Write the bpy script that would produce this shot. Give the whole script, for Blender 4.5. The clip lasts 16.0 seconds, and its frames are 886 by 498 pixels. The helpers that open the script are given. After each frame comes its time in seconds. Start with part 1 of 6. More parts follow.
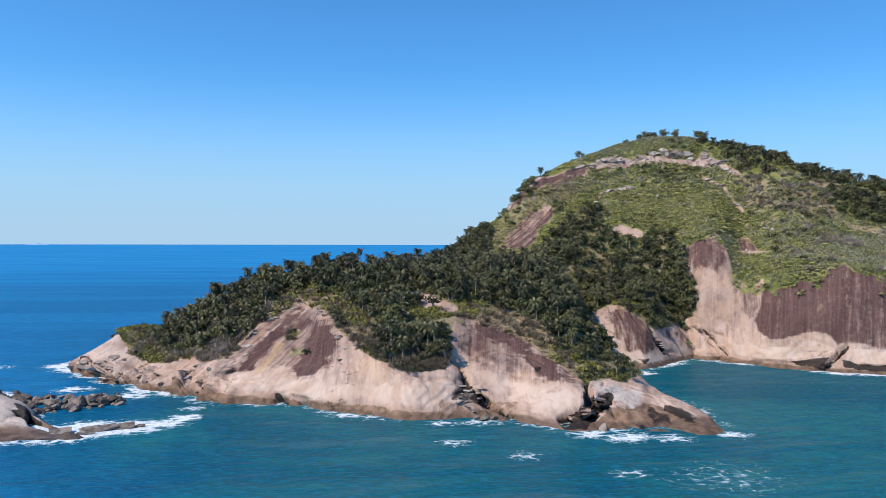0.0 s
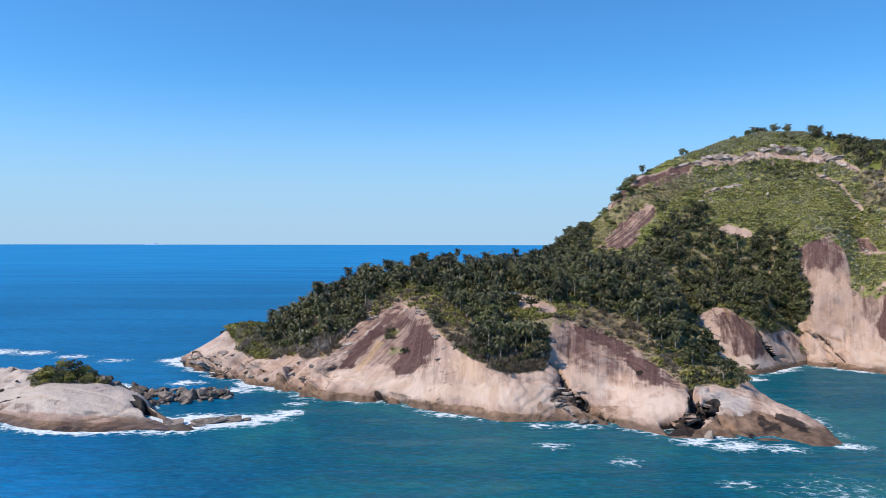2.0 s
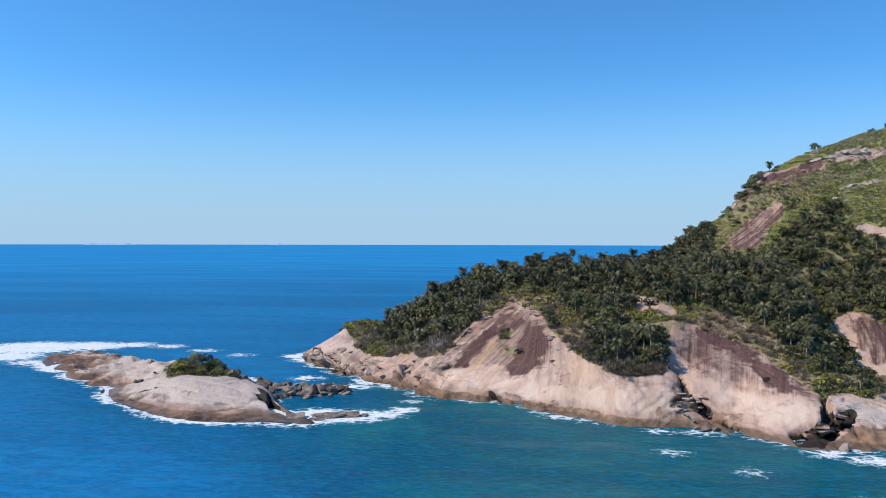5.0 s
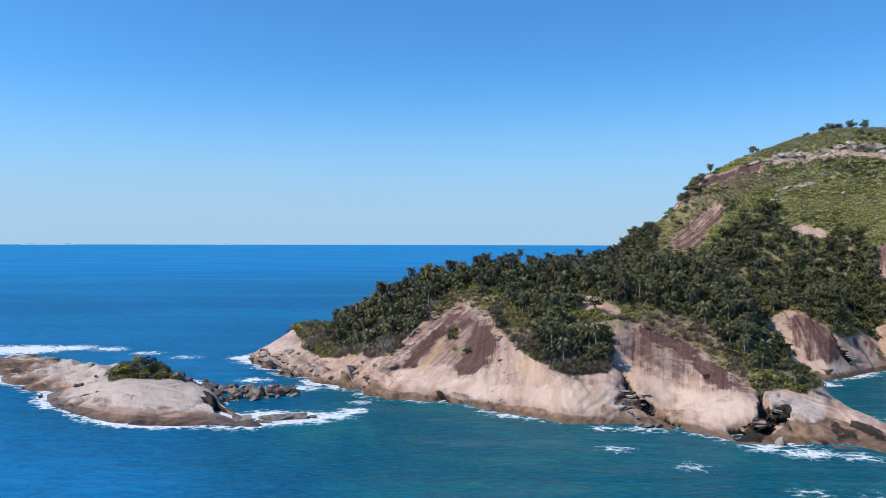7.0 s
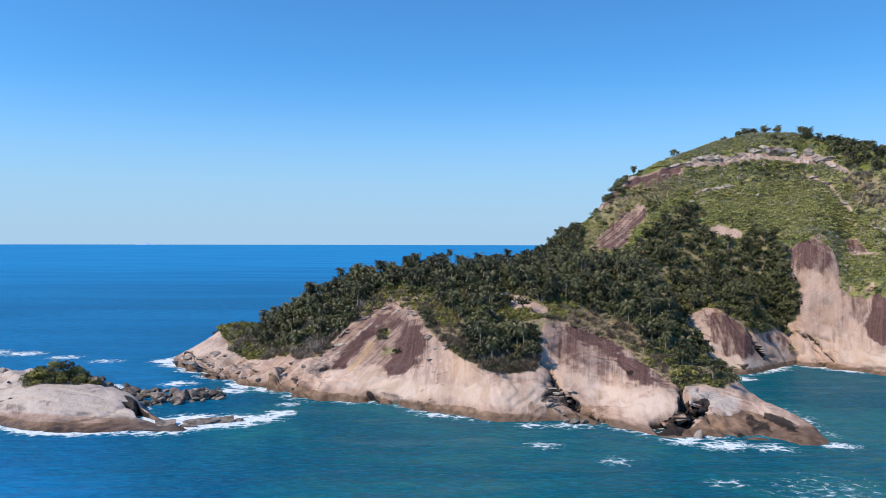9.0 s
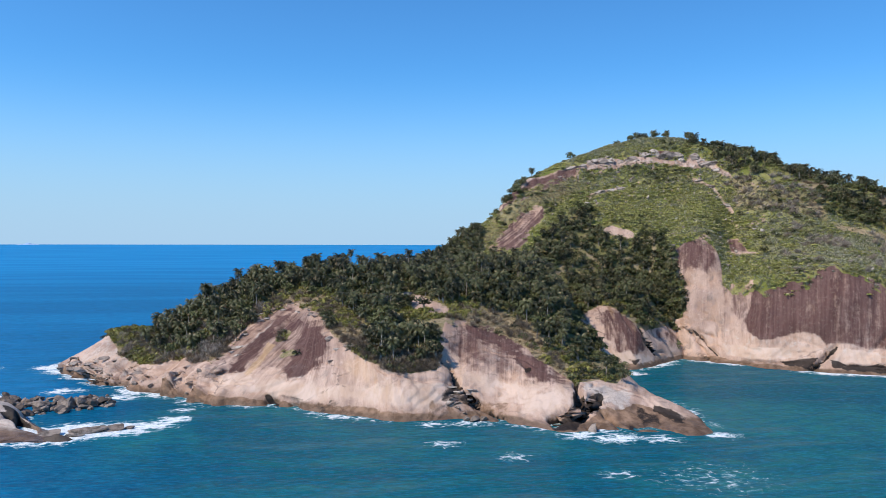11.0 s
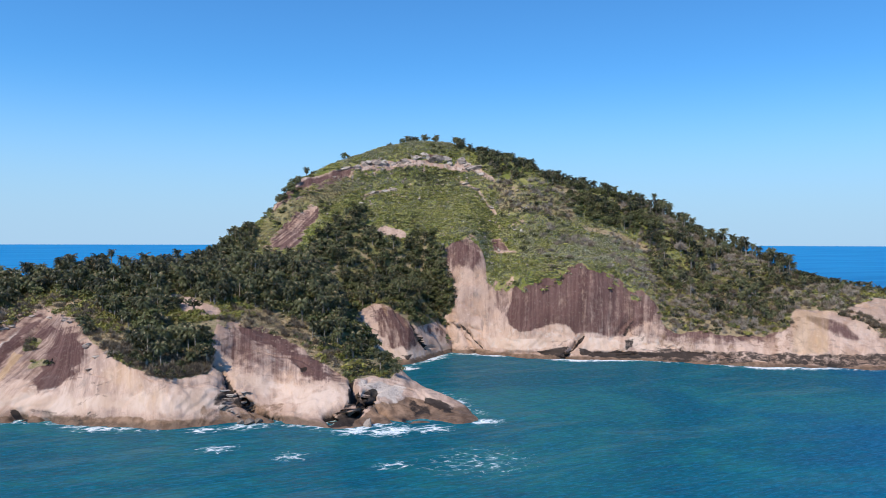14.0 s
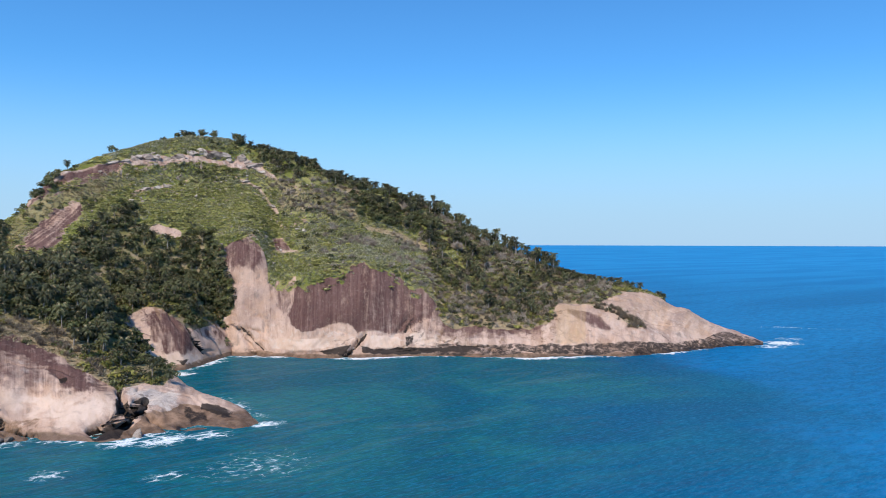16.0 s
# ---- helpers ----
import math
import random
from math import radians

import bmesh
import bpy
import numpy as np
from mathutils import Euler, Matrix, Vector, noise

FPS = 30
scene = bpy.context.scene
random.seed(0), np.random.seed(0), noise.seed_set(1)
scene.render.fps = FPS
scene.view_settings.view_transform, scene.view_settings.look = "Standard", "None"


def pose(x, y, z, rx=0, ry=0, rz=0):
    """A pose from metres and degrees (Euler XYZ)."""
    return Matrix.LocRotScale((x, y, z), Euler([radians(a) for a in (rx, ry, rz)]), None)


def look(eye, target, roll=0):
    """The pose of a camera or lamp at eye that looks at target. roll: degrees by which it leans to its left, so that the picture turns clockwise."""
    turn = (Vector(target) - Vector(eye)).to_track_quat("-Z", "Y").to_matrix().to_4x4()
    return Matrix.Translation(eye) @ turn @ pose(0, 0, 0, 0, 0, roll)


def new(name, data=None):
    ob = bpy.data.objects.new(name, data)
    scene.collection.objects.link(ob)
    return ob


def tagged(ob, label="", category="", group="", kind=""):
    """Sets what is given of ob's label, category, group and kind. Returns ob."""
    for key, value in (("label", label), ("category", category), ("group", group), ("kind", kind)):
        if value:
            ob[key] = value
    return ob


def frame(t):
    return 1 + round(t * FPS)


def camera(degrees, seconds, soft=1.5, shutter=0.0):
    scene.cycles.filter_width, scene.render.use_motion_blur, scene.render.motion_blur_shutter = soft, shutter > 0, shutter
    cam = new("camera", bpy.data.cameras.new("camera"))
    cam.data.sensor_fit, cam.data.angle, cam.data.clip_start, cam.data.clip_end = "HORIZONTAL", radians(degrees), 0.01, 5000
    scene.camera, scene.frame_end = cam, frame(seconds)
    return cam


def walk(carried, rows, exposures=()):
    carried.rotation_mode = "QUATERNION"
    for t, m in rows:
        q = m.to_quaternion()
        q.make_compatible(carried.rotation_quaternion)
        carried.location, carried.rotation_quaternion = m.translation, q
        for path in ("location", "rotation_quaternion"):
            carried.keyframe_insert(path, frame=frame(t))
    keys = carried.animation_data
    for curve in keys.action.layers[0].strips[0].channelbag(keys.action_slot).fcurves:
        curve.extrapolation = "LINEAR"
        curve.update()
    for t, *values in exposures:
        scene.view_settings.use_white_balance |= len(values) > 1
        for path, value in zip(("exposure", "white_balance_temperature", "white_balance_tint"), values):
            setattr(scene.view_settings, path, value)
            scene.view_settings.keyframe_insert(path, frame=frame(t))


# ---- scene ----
# ---- camera ----
cam = camera(59.31, 16.0, 0.6)
walk(cam, [
    (0, pose(0.07, 0.19, 36.03, 89.51, -0.13, -8.09)),
    (0.5, pose(0.12, 0.36, 36.05, 89.51, -0.13, -6.25)),
    (1, pose(0.16, 0.56, 35.99, 89.51, -0.13, -4.41)),
    (1.5, pose(0.15, 0.75, 35.98, 89.51, -0.13, -2.59)),
    (2, pose(0.09, 0.89, 36.01, 89.51, -0.13, -0.91)),
    (2.5, pose(-0.01, 0.99, 36.04, 89.51, -0.13, 0.72)),
    (3, pose(-0.10, 1.07, 36.06, 89.51, -0.13, 2.23)),
    (3.5, pose(-0.14, 1.11, 36.00, 89.51, -0.13, 3.74)),
    (4, pose(-0.13, 1.13, 36.04, 89.51, -0.13, 5.27)),
    (4.2, pose(-0.13, 1.13, 36.04, 89.51, -0.13, 5.84)),
    (4.7, pose(-0.06, 1.07, 36.03, 89.51, -0.13, 7.04)),
    (5.2, pose(0.10, 0.89, 35.96, 89.51, -0.13, 7.57)),
    (5.8, pose(0.28, 0.66, 35.92, 89.51, -0.13, 7.24)),
    (6.3, pose(0.33, 0.53, 35.96, 89.51, -0.13, 6.04)),
    (6.5, pose(0.32, 0.52, 35.96, 89.51, -0.13, 5.29)),
    (7, pose(0.28, 0.45, 36.14, 89.51, -0.13, 3.74)),
    (7.5, pose(0.25, 0.36, 36.16, 89.51, -0.13, 2.44)),
    (8, pose(0.25, 0.29, 36.13, 89.51, -0.13, 1.20)),
    (8.9, pose(0.35, 0.10, 36.20, 89.51, -0.13, -1.14)),
    (9.6, pose(0.50, -0.03, 36.30, 89.51, -0.13, -3.23)),
    (10.3, pose(0.55, -0.10, 36.34, 89.51, -0.13, -5.78)),
    (10.5, pose(0.54, -0.10, 36.32, 89.51, -0.13, -6.51)),
    (11, pose(0.50, -0.10, 36.32, 89.51, -0.13, -8.64)),
    (11.5, pose(0.42, -0.15, 36.23, 89.51, -0.13, -10.76)),
    (12, pose(0.29, -0.33, 36.29, 89.51, -0.13, -13.15)),
    (12.5, pose(0.11, -0.66, 36.26, 89.51, -0.13, -15.92)),
    (13, pose(-0.04, -1.03, 36.27, 89.51, -0.13, -18.92)),
    (13.5, pose(-0.14, -1.42, 36.32, 89.51, -0.13, -21.94)),
    (14, pose(-0.19, -1.93, 36.35, 89.51, -0.13, -25.12)),
    (14.5, pose(-0.18, -2.46, 36.29, 89.51, -0.13, -28.51)),
    (15, pose(-0.14, -2.84, 36.30, 89.51, -0.13, -32.39)),
    (15.5, pose(-0.12, -3.07, 36.35, 89.51, -0.13, -36.50)),
    (16, pose(-0.13, -3.20, 36.37, 89.51, -0.13, -40.87)),],
    ((0, -0.04), (2, -0.05), (4, -0.09), (5.3, -0.12), (7, -0.12), (8.2, -0.10), (10.5, -0.05), (13.5, -0.03), (16, 0.0)))

# ---- sky, sun ----
SUN_FROM, SUN_UP = -120.0, 45.0     # degrees from +y to the right, and above the sea
world = bpy.data.worlds.new("clear_sky")
scene.world = world
world.use_nodes = True
wn = world.node_tree
sky = wn.nodes.new("ShaderNodeTexSky")
sky.sky_type = "NISHITA"
sky.sun_disc = False
sky.sun_elevation = radians(SUN_UP)
sky.sun_rotation = radians(SUN_FROM)
sky.altitude = 0
sky.air_density = 1.0
sky.dust_density = 0.2
sky.ozone_density = 3.0
wn.nodes["Background"].inputs["Strength"].default_value = 0.107
blue = wn.nodes.new("ShaderNodeMix")     # the lens's strong blues
blue.data_type, blue.blend_type = "RGBA", "MULTIPLY"
blue.inputs[0].default_value = 1.0
blue.inputs[7].default_value = (0.48, 1.07, 1.55, 1)
wn.links.new(sky.outputs["Color"], blue.inputs[6])
aim = wn.nodes.new("ShaderNodeTexCoord")
split = wn.nodes.new("ShaderNodeSeparateXYZ")
wn.links.new(aim.outputs["Generated"], split.inputs[0])
low_sky = wn.nodes.new("ShaderNodeMapRange")
low_sky.interpolation_type = "SMOOTHERSTEP"
for key, value in (("From Min", -0.02), ("From Max", 0.24), ("To Min", 0.92), ("To Max", 0.0)):
    low_sky.inputs[key].default_value = value
wn.links.new(split.outputs["Z"], low_sky.inputs["Value"])
haze = wn.nodes.new("ShaderNodeMix")     # sea haze all round the horizon
haze.data_type = "RGBA"
haze.inputs[7].default_value = (4.1, 6.0, 8.2, 1)
wn.links.new(low_sky.outputs["Result"], haze.inputs[0])
glow = wn.nodes.new("ShaderNodeVectorMath")     # the sky pales towards the sun's side
glow.operation = "DOT_PRODUCT"
glow.inputs[1].default_value = (0.25 * math.sin(radians(SUN_FROM)), 0.25 * math.cos(radians(SUN_FROM)), 0)
wn.links.new(aim.outputs["Generated"], glow.inputs[0])
lift = wn.nodes.new("ShaderNodeMath")
lift.operation = "ADD"
lift.inputs[1].default_value = 1.19
wn.links.new(glow.outputs["Value"], lift.inputs[0])
paler = wn.nodes.new("ShaderNodeVectorMath")
paler.operation = "SCALE"
wn.links.new(blue.outputs[2], paler.inputs[0])
wn.links.new(lift.outputs[0], paler.inputs["Scale"])
wn.links.new(paler.outputs[0], haze.inputs[6])
wn.links.new(haze.outputs[2], wn.nodes["Background"].inputs["Color"])
sun = new("sun", bpy.data.lights.new("sun", "SUN"))
sun.data.energy, sun.data.angle, sun.data.color = 4.6, radians(0.53), (1.0, 0.89, 0.73)
sun_way = Vector((math.sin(radians(SUN_FROM)) * math.cos(radians(SUN_UP)), math.cos(radians(SUN_FROM)) * math.cos(radians(SUN_UP)), math.sin(radians(SUN_UP))))
sun.matrix_world = look(sun_way * 300, (0, 0, 0))


# ---- noise and mesh helpers ----
def hash3(ix, iy, iz, seed):
    h = (ix * 374761393 + iy * 668265263 + iz * 2147483647 + seed * 1274126177) & 0xFFFFFFFF
    h = ((h ^ (h >> 13)) * 1103515245) & 0xFFFFFFFF
    return ((h ^ (h >> 16)) & 0xFFFF) / 65535.0


def vnoise(p, seed=0):
    """Value noise in -1..1 at the rows of p."""
    i = np.floor(p).astype(np.int64)
    f = p - i
    f = f * f * (3 - 2 * f)
    out = 0
    for dx in (0, 1):
        for dy in (0, 1):
            for dz in (0, 1):
                w = (f[:, 0] if dx else 1 - f[:, 0]) * (f[:, 1] if dy else 1 - f[:, 1]) * (f[:, 2] if dz else 1 - f[:, 2])
                out = out + w * hash3(i[:, 0] + dx, i[:, 1] + dy, i[:, 2] + dz, seed)
    return out * 2 - 1


def fbm(p, octaves=4, seed=0, gain=0.5):
    p = np.asarray(p, float)
    total, amp = 0, 1.0
    for k in range(octaves):
        total = total + amp * vnoise(p * 2.03 ** k + 17.3 * k, seed + k)
        amp *= gain
    return total


def smooth(a, b, x):
    t = np.clip((np.asarray(x, float) - a) / (b - a), 0, 1)
    return t * t * (3 - 2 * t)


def monotone(xs, ys, x):
    """A smooth curve through the points that does not overshoot; ys may have columns."""
    xs, ys = np.asarray(xs, float), np.asarray(ys, float)
    flat = ys.ndim == 1
    if flat:
        ys = ys[:, None]
    h = np.diff(xs)[:, None]
    d = np.diff(ys, axis=0) / h
    m = np.zeros_like(ys)
    m[0], m[-1] = d[0], d[-1]
    same = d[:-1] * d[1:] > 0
    with np.errstate(divide="ignore", invalid="ignore"):
        w1, w2 = 2 * h[1:] + h[:-1], h[1:] + 2 * h[:-1]
        mid = (w1 + w2) / (w1 / d[:-1] + w2 / d[1:])
    m[1:-1] = np.where(same, mid, 0)
    i = np.clip(np.searchsorted(xs, x, side="right") - 1, 0, len(xs) - 2)
    u = ((x - xs[i]) / h[i, 0])[:, None]
    res = (2 * u**3 - 3 * u**2 + 1) * ys[i] + (u**3 - 2 * u**2 + u) * h[i] * m[i] + (-2 * u**3 + 3 * u**2) * ys[i + 1] + (u**3 - u**2) * h[i] * m[i + 1]
    return res[:, 0] if flat else res


def mesh_from(name, verts, faces, material, attrs=None, smooth_shade=False):
    """A mesh from arrays; faces all have the same number of corners."""
    me = bpy.data.meshes.new(name)
    verts = np.asarray(verts, np.float32)
    faces = np.asarray(faces, np.int32)
    me.vertices.add(len(verts))
    me.vertices.foreach_set("co", verts.ravel())
    n, k = faces.shape
    me.loops.add(n * k)
    me.loops.foreach_set("vertex_index", faces.ravel())
    me.polygons.add(n)
    me.polygons.foreach_set("loop_start", np.arange(0, n * k, k, dtype=np.int32))
    me.polygons.foreach_set("use_smooth", np.full(n, smooth_shade))
    me.update(calc_edges=True)
    for key, values in (attrs or {}).items():
        layer = me.attributes.new(key, "FLOAT", "POINT")
        layer.data.foreach_set("value", np.asarray(values, np.float32))
    me.materials.append(material)
    return me


def grid_faces(n, m):
    """Quads of an n by m grid of points."""
    a = np.arange(n * m).reshape(n, m)
    return np.stack([a[:-1, :-1], a[1:, :-1], a[1:, 1:], a[:-1, 1:]], -1).reshape(-1, 4)


def part(name, me, parent, label=""):
    ob = new(name, me)
    ob.parent = parent
    return tagged(ob, label)


# ---- materials ----
class Nodes:
    """Short hand for building a node material."""

    def __init__(self, name):
        self.mat = bpy.data.materials.new(name)
        self.mat.use_nodes = True
        self.tree = self.mat.node_tree
        self.shader = self.tree.nodes["Principled BSDF"]

    def node(self, kind, **inputs):
        nd = self.tree.nodes.new(kind)
        for key, value in inputs.items():
            self.put(nd, key.replace("_", " "), value)
        return nd

    def put(self, nd, key, value):
        socket = nd.inputs[key]
        if isinstance(value, bpy.types.NodeSocket):
            self.tree.links.new(value, socket)
        elif isinstance(value, tuple) and len(value) == 3 and socket.type == "RGBA":
            socket.default_value = (*value, 1)
        else:
            socket.default_value = value

    def place(self, scale=(1, 1, 1)):
        geo = self.node("ShaderNodeNewGeometry")
        mp = self.node("ShaderNodeMapping", Vector=geo.outputs["Position"])
        mp.inputs["Scale"].default_value = scale
        return mp.outputs["Vector"]

    def noise(self, vector, scale, detail=4.0, rough=0.55, distortion=0.0):
        return self.node("ShaderNodeTexNoise", Vector=vector, Scale=scale, Detail=detail, Roughness=rough, Distortion=distortion).outputs["Fac"]

    def downhill(self, across, down):
        """A vector that runs along the shore and up the slope, so that patterns stretch down the fall line."""
        xyz = self.node("ShaderNodeCombineXYZ")
        self.put(xyz, "X", self.math("MULTIPLY", self.attr("along"), across))
        self.put(xyz, "Y", self.math("MULTIPLY", self.attr("upslope"), down))
        return xyz.outputs["Vector"]

    def attr(self, name):
        nd = self.node("ShaderNodeAttribute")
        nd.attribute_name = name
        return nd.outputs["Fac"]

    def ramp(self, value, lo, hi, to_lo=0.0, to_hi=1.0):
        nd = self.node("ShaderNodeMapRange")
        nd.interpolation_type = "SMOOTHSTEP"
        for n, v in enumerate((value, lo, hi, to_lo, to_hi)):
            self.put(nd, ("Value", "From Min", "From Max", "To Min", "To Max")[n], v)
        return nd.outputs["Result"]

    def math(self, op, a, b=0.0):
        nd = self.node("ShaderNodeMath")
        nd.operation = op
        for n, v in enumerate((a, b)):
            if isinstance(v, bpy.types.NodeSocket):
                self.tree.links.new(v, nd.inputs[n])
            else:
                nd.inputs[n].default_value = v
        return nd.outputs[0]

    def mix(self, fac, a, b):
        nd = self.node("ShaderNodeMix")
        nd.data_type = "RGBA"
        for n, v in ((0, fac), (6, a), (7, b)):
            if isinstance(v, bpy.types.NodeSocket):
                self.tree.links.new(v, nd.inputs[n])
            else:
                nd.inputs[n].default_value = v if n == 0 else (*v, 1)
        return nd.outputs[2]

    def bump(self, height, strength, distance, normal=None):
        nd = self.node("ShaderNodeBump", Height=height, Strength=strength, Distance=distance)
        if normal is not None:
            self.put(nd, "Normal", normal)
        return nd.outputs["Normal"]

    def done(self, color, rough=0.8, normal=None, **more):
        self.put(self.shader, "Base Color", color)
        self.put(self.shader, "Roughness", rough)
        if normal is not None:
            self.put(self.shader, "Normal", normal)
        for key, value in more.items():
            self.put(self.shader, key.replace("_", " "), value)
        return self.mat


def ground_material():
    """Weathered granite that turns to soil and low growth where the veg attribute says so; stained where stain says so."""
    n = Nodes("weathered_granite_and_turf")
    p = n.place()
    geo = n.node("ShaderNodeNewGeometry")
    z = n.node("ShaderNodeSeparateXYZ", Vector=geo.outputs["Position"]).outputs["Z"]
    broad = n.noise(p, 0.09, 5)
    mid = n.noise(p, 0.5, 5, 0.65)
    fine = n.noise(p, 2.6, 4, 0.7)
    streaks = n.noise(n.downhill(0.55, 0.045), 1.0, 5, 0.62, 0.25)
    thin = n.noise(n.downhill(1.9, 0.06), 1.0, 4, 0.62, 0.15)
    rock = n.mix(n.ramp(broad, 0.38, 0.62), (0.40, 0.255, 0.18), (0.33, 0.225, 0.18))
    wash = n.math("MULTIPLY", n.ramp(z, 1.2, 3.0), n.ramp(z, 7.0, 14.0, 1.0, 0.35))
    flow = n.noise(n.downhill(0.30, 0.06), 1.0, 7, 0.62, 0.5)
    rock = n.mix(n.math("MULTIPLY", n.ramp(flow, 0.36, 0.60), n.math("ADD", n.math("MULTIPLY", wash, 0.45), 0.25)), rock, (0.61, 0.44, 0.35))
    rock = n.mix(n.ramp(n.noise(p, 0.9, 7, 0.72, 0.6), 0.53, 0.70, 0, 0.65), rock, (0.57, 0.43, 0.35))
    grey = n.noise(n.place((0.25, 0.25, 0.11)), 1.0, 6, 0.7, 0.6)
    rock = n.mix(n.ramp(grey, 0.53, 0.68, 0, 0.6), rock, (0.19, 0.155, 0.135))
    worn = n.math("SUBTRACT", 1.0, n.math("MULTIPLY", wash, 0.55))
    rock = n.mix(n.math("MULTIPLY", worn, n.ramp(thin, 0.54, 0.72, 0, 0.3)), rock, (0.19, 0.12, 0.09))
    rock = n.mix(n.math("MULTIPLY", worn, n.ramp(n.noise(p, 1.5, 7, 0.78, 0.5), 0.54, 0.68, 0, 0.55)), rock, (0.17, 0.12, 0.095))
    rock = n.mix(n.math("MULTIPLY", worn, n.ramp(n.noise(p, 5.0, 4, 0.75), 0.56, 0.68, 0, 0.4)), rock, (0.13, 0.095, 0.08))
    # smooth faces that the sea and the rain wash pale
    bare = n.math("ADD", n.attr("pale"), n.math("MULTIPLY", n.math("SUBTRACT", n.noise(p, 0.22, 6, 0.65, 0.5), 0.5), 0.9))
    clean = n.mix(n.ramp(n.noise(n.downhill(0.16, 0.10), 1.0, 6, 0.6, 0.6), 0.36, 0.64), (0.49, 0.342, 0.255), (0.63, 0.478, 0.39))
    rock = n.mix(n.ramp(bare, 0.25, 0.85, 0, 0.85), rock, clean)
    # bleached grey lichen, cracks
    bleach = n.math("ADD", n.attr("grey"), n.math("MULTIPLY", n.math("SUBTRACT", n.noise(p, 0.45, 6, 0.7, 0.4), 0.5), 1.5))
    rock = n.mix(n.ramp(bleach, 0.32, 0.75, 0, 0.85), rock, n.mix(n.ramp(fine, 0.4, 0.65), (0.55, 0.47, 0.41), (0.44, 0.365, 0.315)))
    warp = n.node("ShaderNodeTexVoronoi", Vector=n.node("ShaderNodeVectorMath", Vector=n.place((0.07, 0.10, 0.17))).outputs[0], Scale=1.0)
    warp.feature = "DISTANCE_TO_EDGE"
    crack = n.math("MULTIPLY", n.ramp(n.math("ADD", warp.outputs["Distance"], n.math("MULTIPLY", n.math("SUBTRACT", n.noise(p, 0.5, 6, 0.7, 1.0), 0.5), 0.30)), 0.004, 0.020, 0.5, 0.0), n.ramp(n.noise(p, 0.07, 3), 0.52, 0.60))
    rock = n.mix(crack, rock, (0.085, 0.06, 0.05))
    # rust and purple-brown run-off stains
    st = n.math("ADD", n.attr("stain"), n.math("MULTIPLY", n.math("SUBTRACT", streaks, 0.5), 1.3))
    st = n.math("ADD", st, n.math("MULTIPLY", n.math("SUBTRACT", thin, 0.5), 0.35))
    st = n.math("SUBTRACT", st, n.math("MULTIPLY", n.attr("pale"), 0.35))
    st = n.math("ADD", st, n.math("MULTIPLY", n.math("SUBTRACT", n.noise(p, 0.4, 6, 0.7), 0.5), 0.9))
    tint = n.mix(n.ramp(n.noise(n.downhill(0.9, 0.05), 1.0, 6, 0.66, 0.2), 0.38, 0.66), (0.072, 0.034, 0.031), (0.126, 0.067, 0.059))
    tint = n.mix(n.ramp(n.noise(p, 1.1, 7, 0.75, 0.5), 0.50, 0.70, 0, 0.6), tint, (0.20, 0.14, 0.12))
    rock = n.mix(n.ramp(st, 0.22, 0.95, 0, 0.95), rock, tint)
    # ochre
    rock = n.mix(n.ramp(n.math("ADD", n.attr("ochre"), n.math("MULTIPLY", n.math("SUBTRACT", streaks, 0.5), 0.8)), 0.3, 0.9, 0, 0.45), rock, (0.56, 0.37, 0.19))
    # warm brown where the surf wets it
    wet = n.math("ADD", n.attr("brown"), n.math("MULTIPLY", n.math("SUBTRACT", n.noise(n.place((0.5, 0.5, 0.3)), 1.0, 5, 0.65, 0.5), 0.5), 0.9))
    rock = n.mix(n.ramp(wet, 0.40, 0.62, 0, 0.9), rock, n.mix(n.ramp(mid, 0.38, 0.62), (0.15, 0.088, 0.055), (0.28, 0.175, 0.115)))
    # black algae, the shade of clefts and hollows painted in black, and the brown tidal band
    tide = n.math("ADD", z, n.math("MULTIPLY", n.math("SUBTRACT", n.noise(p, 0.22, 4), 0.5), -2.6))
    low = n.ramp(tide, 0.6, 1.4, 1, 0)
    rock = n.mix(n.math("MULTIPLY", low, 0.85), rock, n.mix(n.ramp(mid, 0.4, 0.6), (0.10, 0.062, 0.040), (0.17, 0.11, 0.075)))
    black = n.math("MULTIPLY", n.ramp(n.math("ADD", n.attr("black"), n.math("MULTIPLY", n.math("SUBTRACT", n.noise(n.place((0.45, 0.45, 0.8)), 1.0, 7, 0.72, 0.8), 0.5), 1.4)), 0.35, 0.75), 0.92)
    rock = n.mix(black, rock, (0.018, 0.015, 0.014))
    # soil and low growth
    soil = n.mix(n.ramp(n.noise(p, 0.25, 5), 0.4, 0.62), (0.165, 0.150, 0.060), (0.28, 0.215, 0.135))
    soil = n.mix(n.ramp(fine, 0.5, 0.7), soil, (0.075, 0.08, 0.028))
    turf = n.mix(n.ramp(n.noise(p, 0.12, 5, 0.6), 0.42, 0.58), (0.145, 0.155, 0.038), (0.25, 0.23, 0.085))
    turf = n.mix(n.ramp(fine, 0.52, 0.72), turf, (0.085, 0.09, 0.028))
    soil = n.mix(n.attr("turf"), soil, turf)
    dry = n.mix(n.ramp(mid, 0.4, 0.65), (0.36, 0.265, 0.165), (0.24, 0.185, 0.105))
    soil = n.mix(n.attr("dry"), soil, dry)
    veg = n.ramp(n.math("ADD", n.attr("veg"), n.math("MULTIPLY", n.math("SUBTRACT", n.noise(p, 0.9, 5, 0.7), 0.5), 0.7)), 0.42, 0.58)
    color = n.mix(veg, rock, soil)
    rough = n.ramp(tide, 0.2, 1.4, 0.35, 0.88)
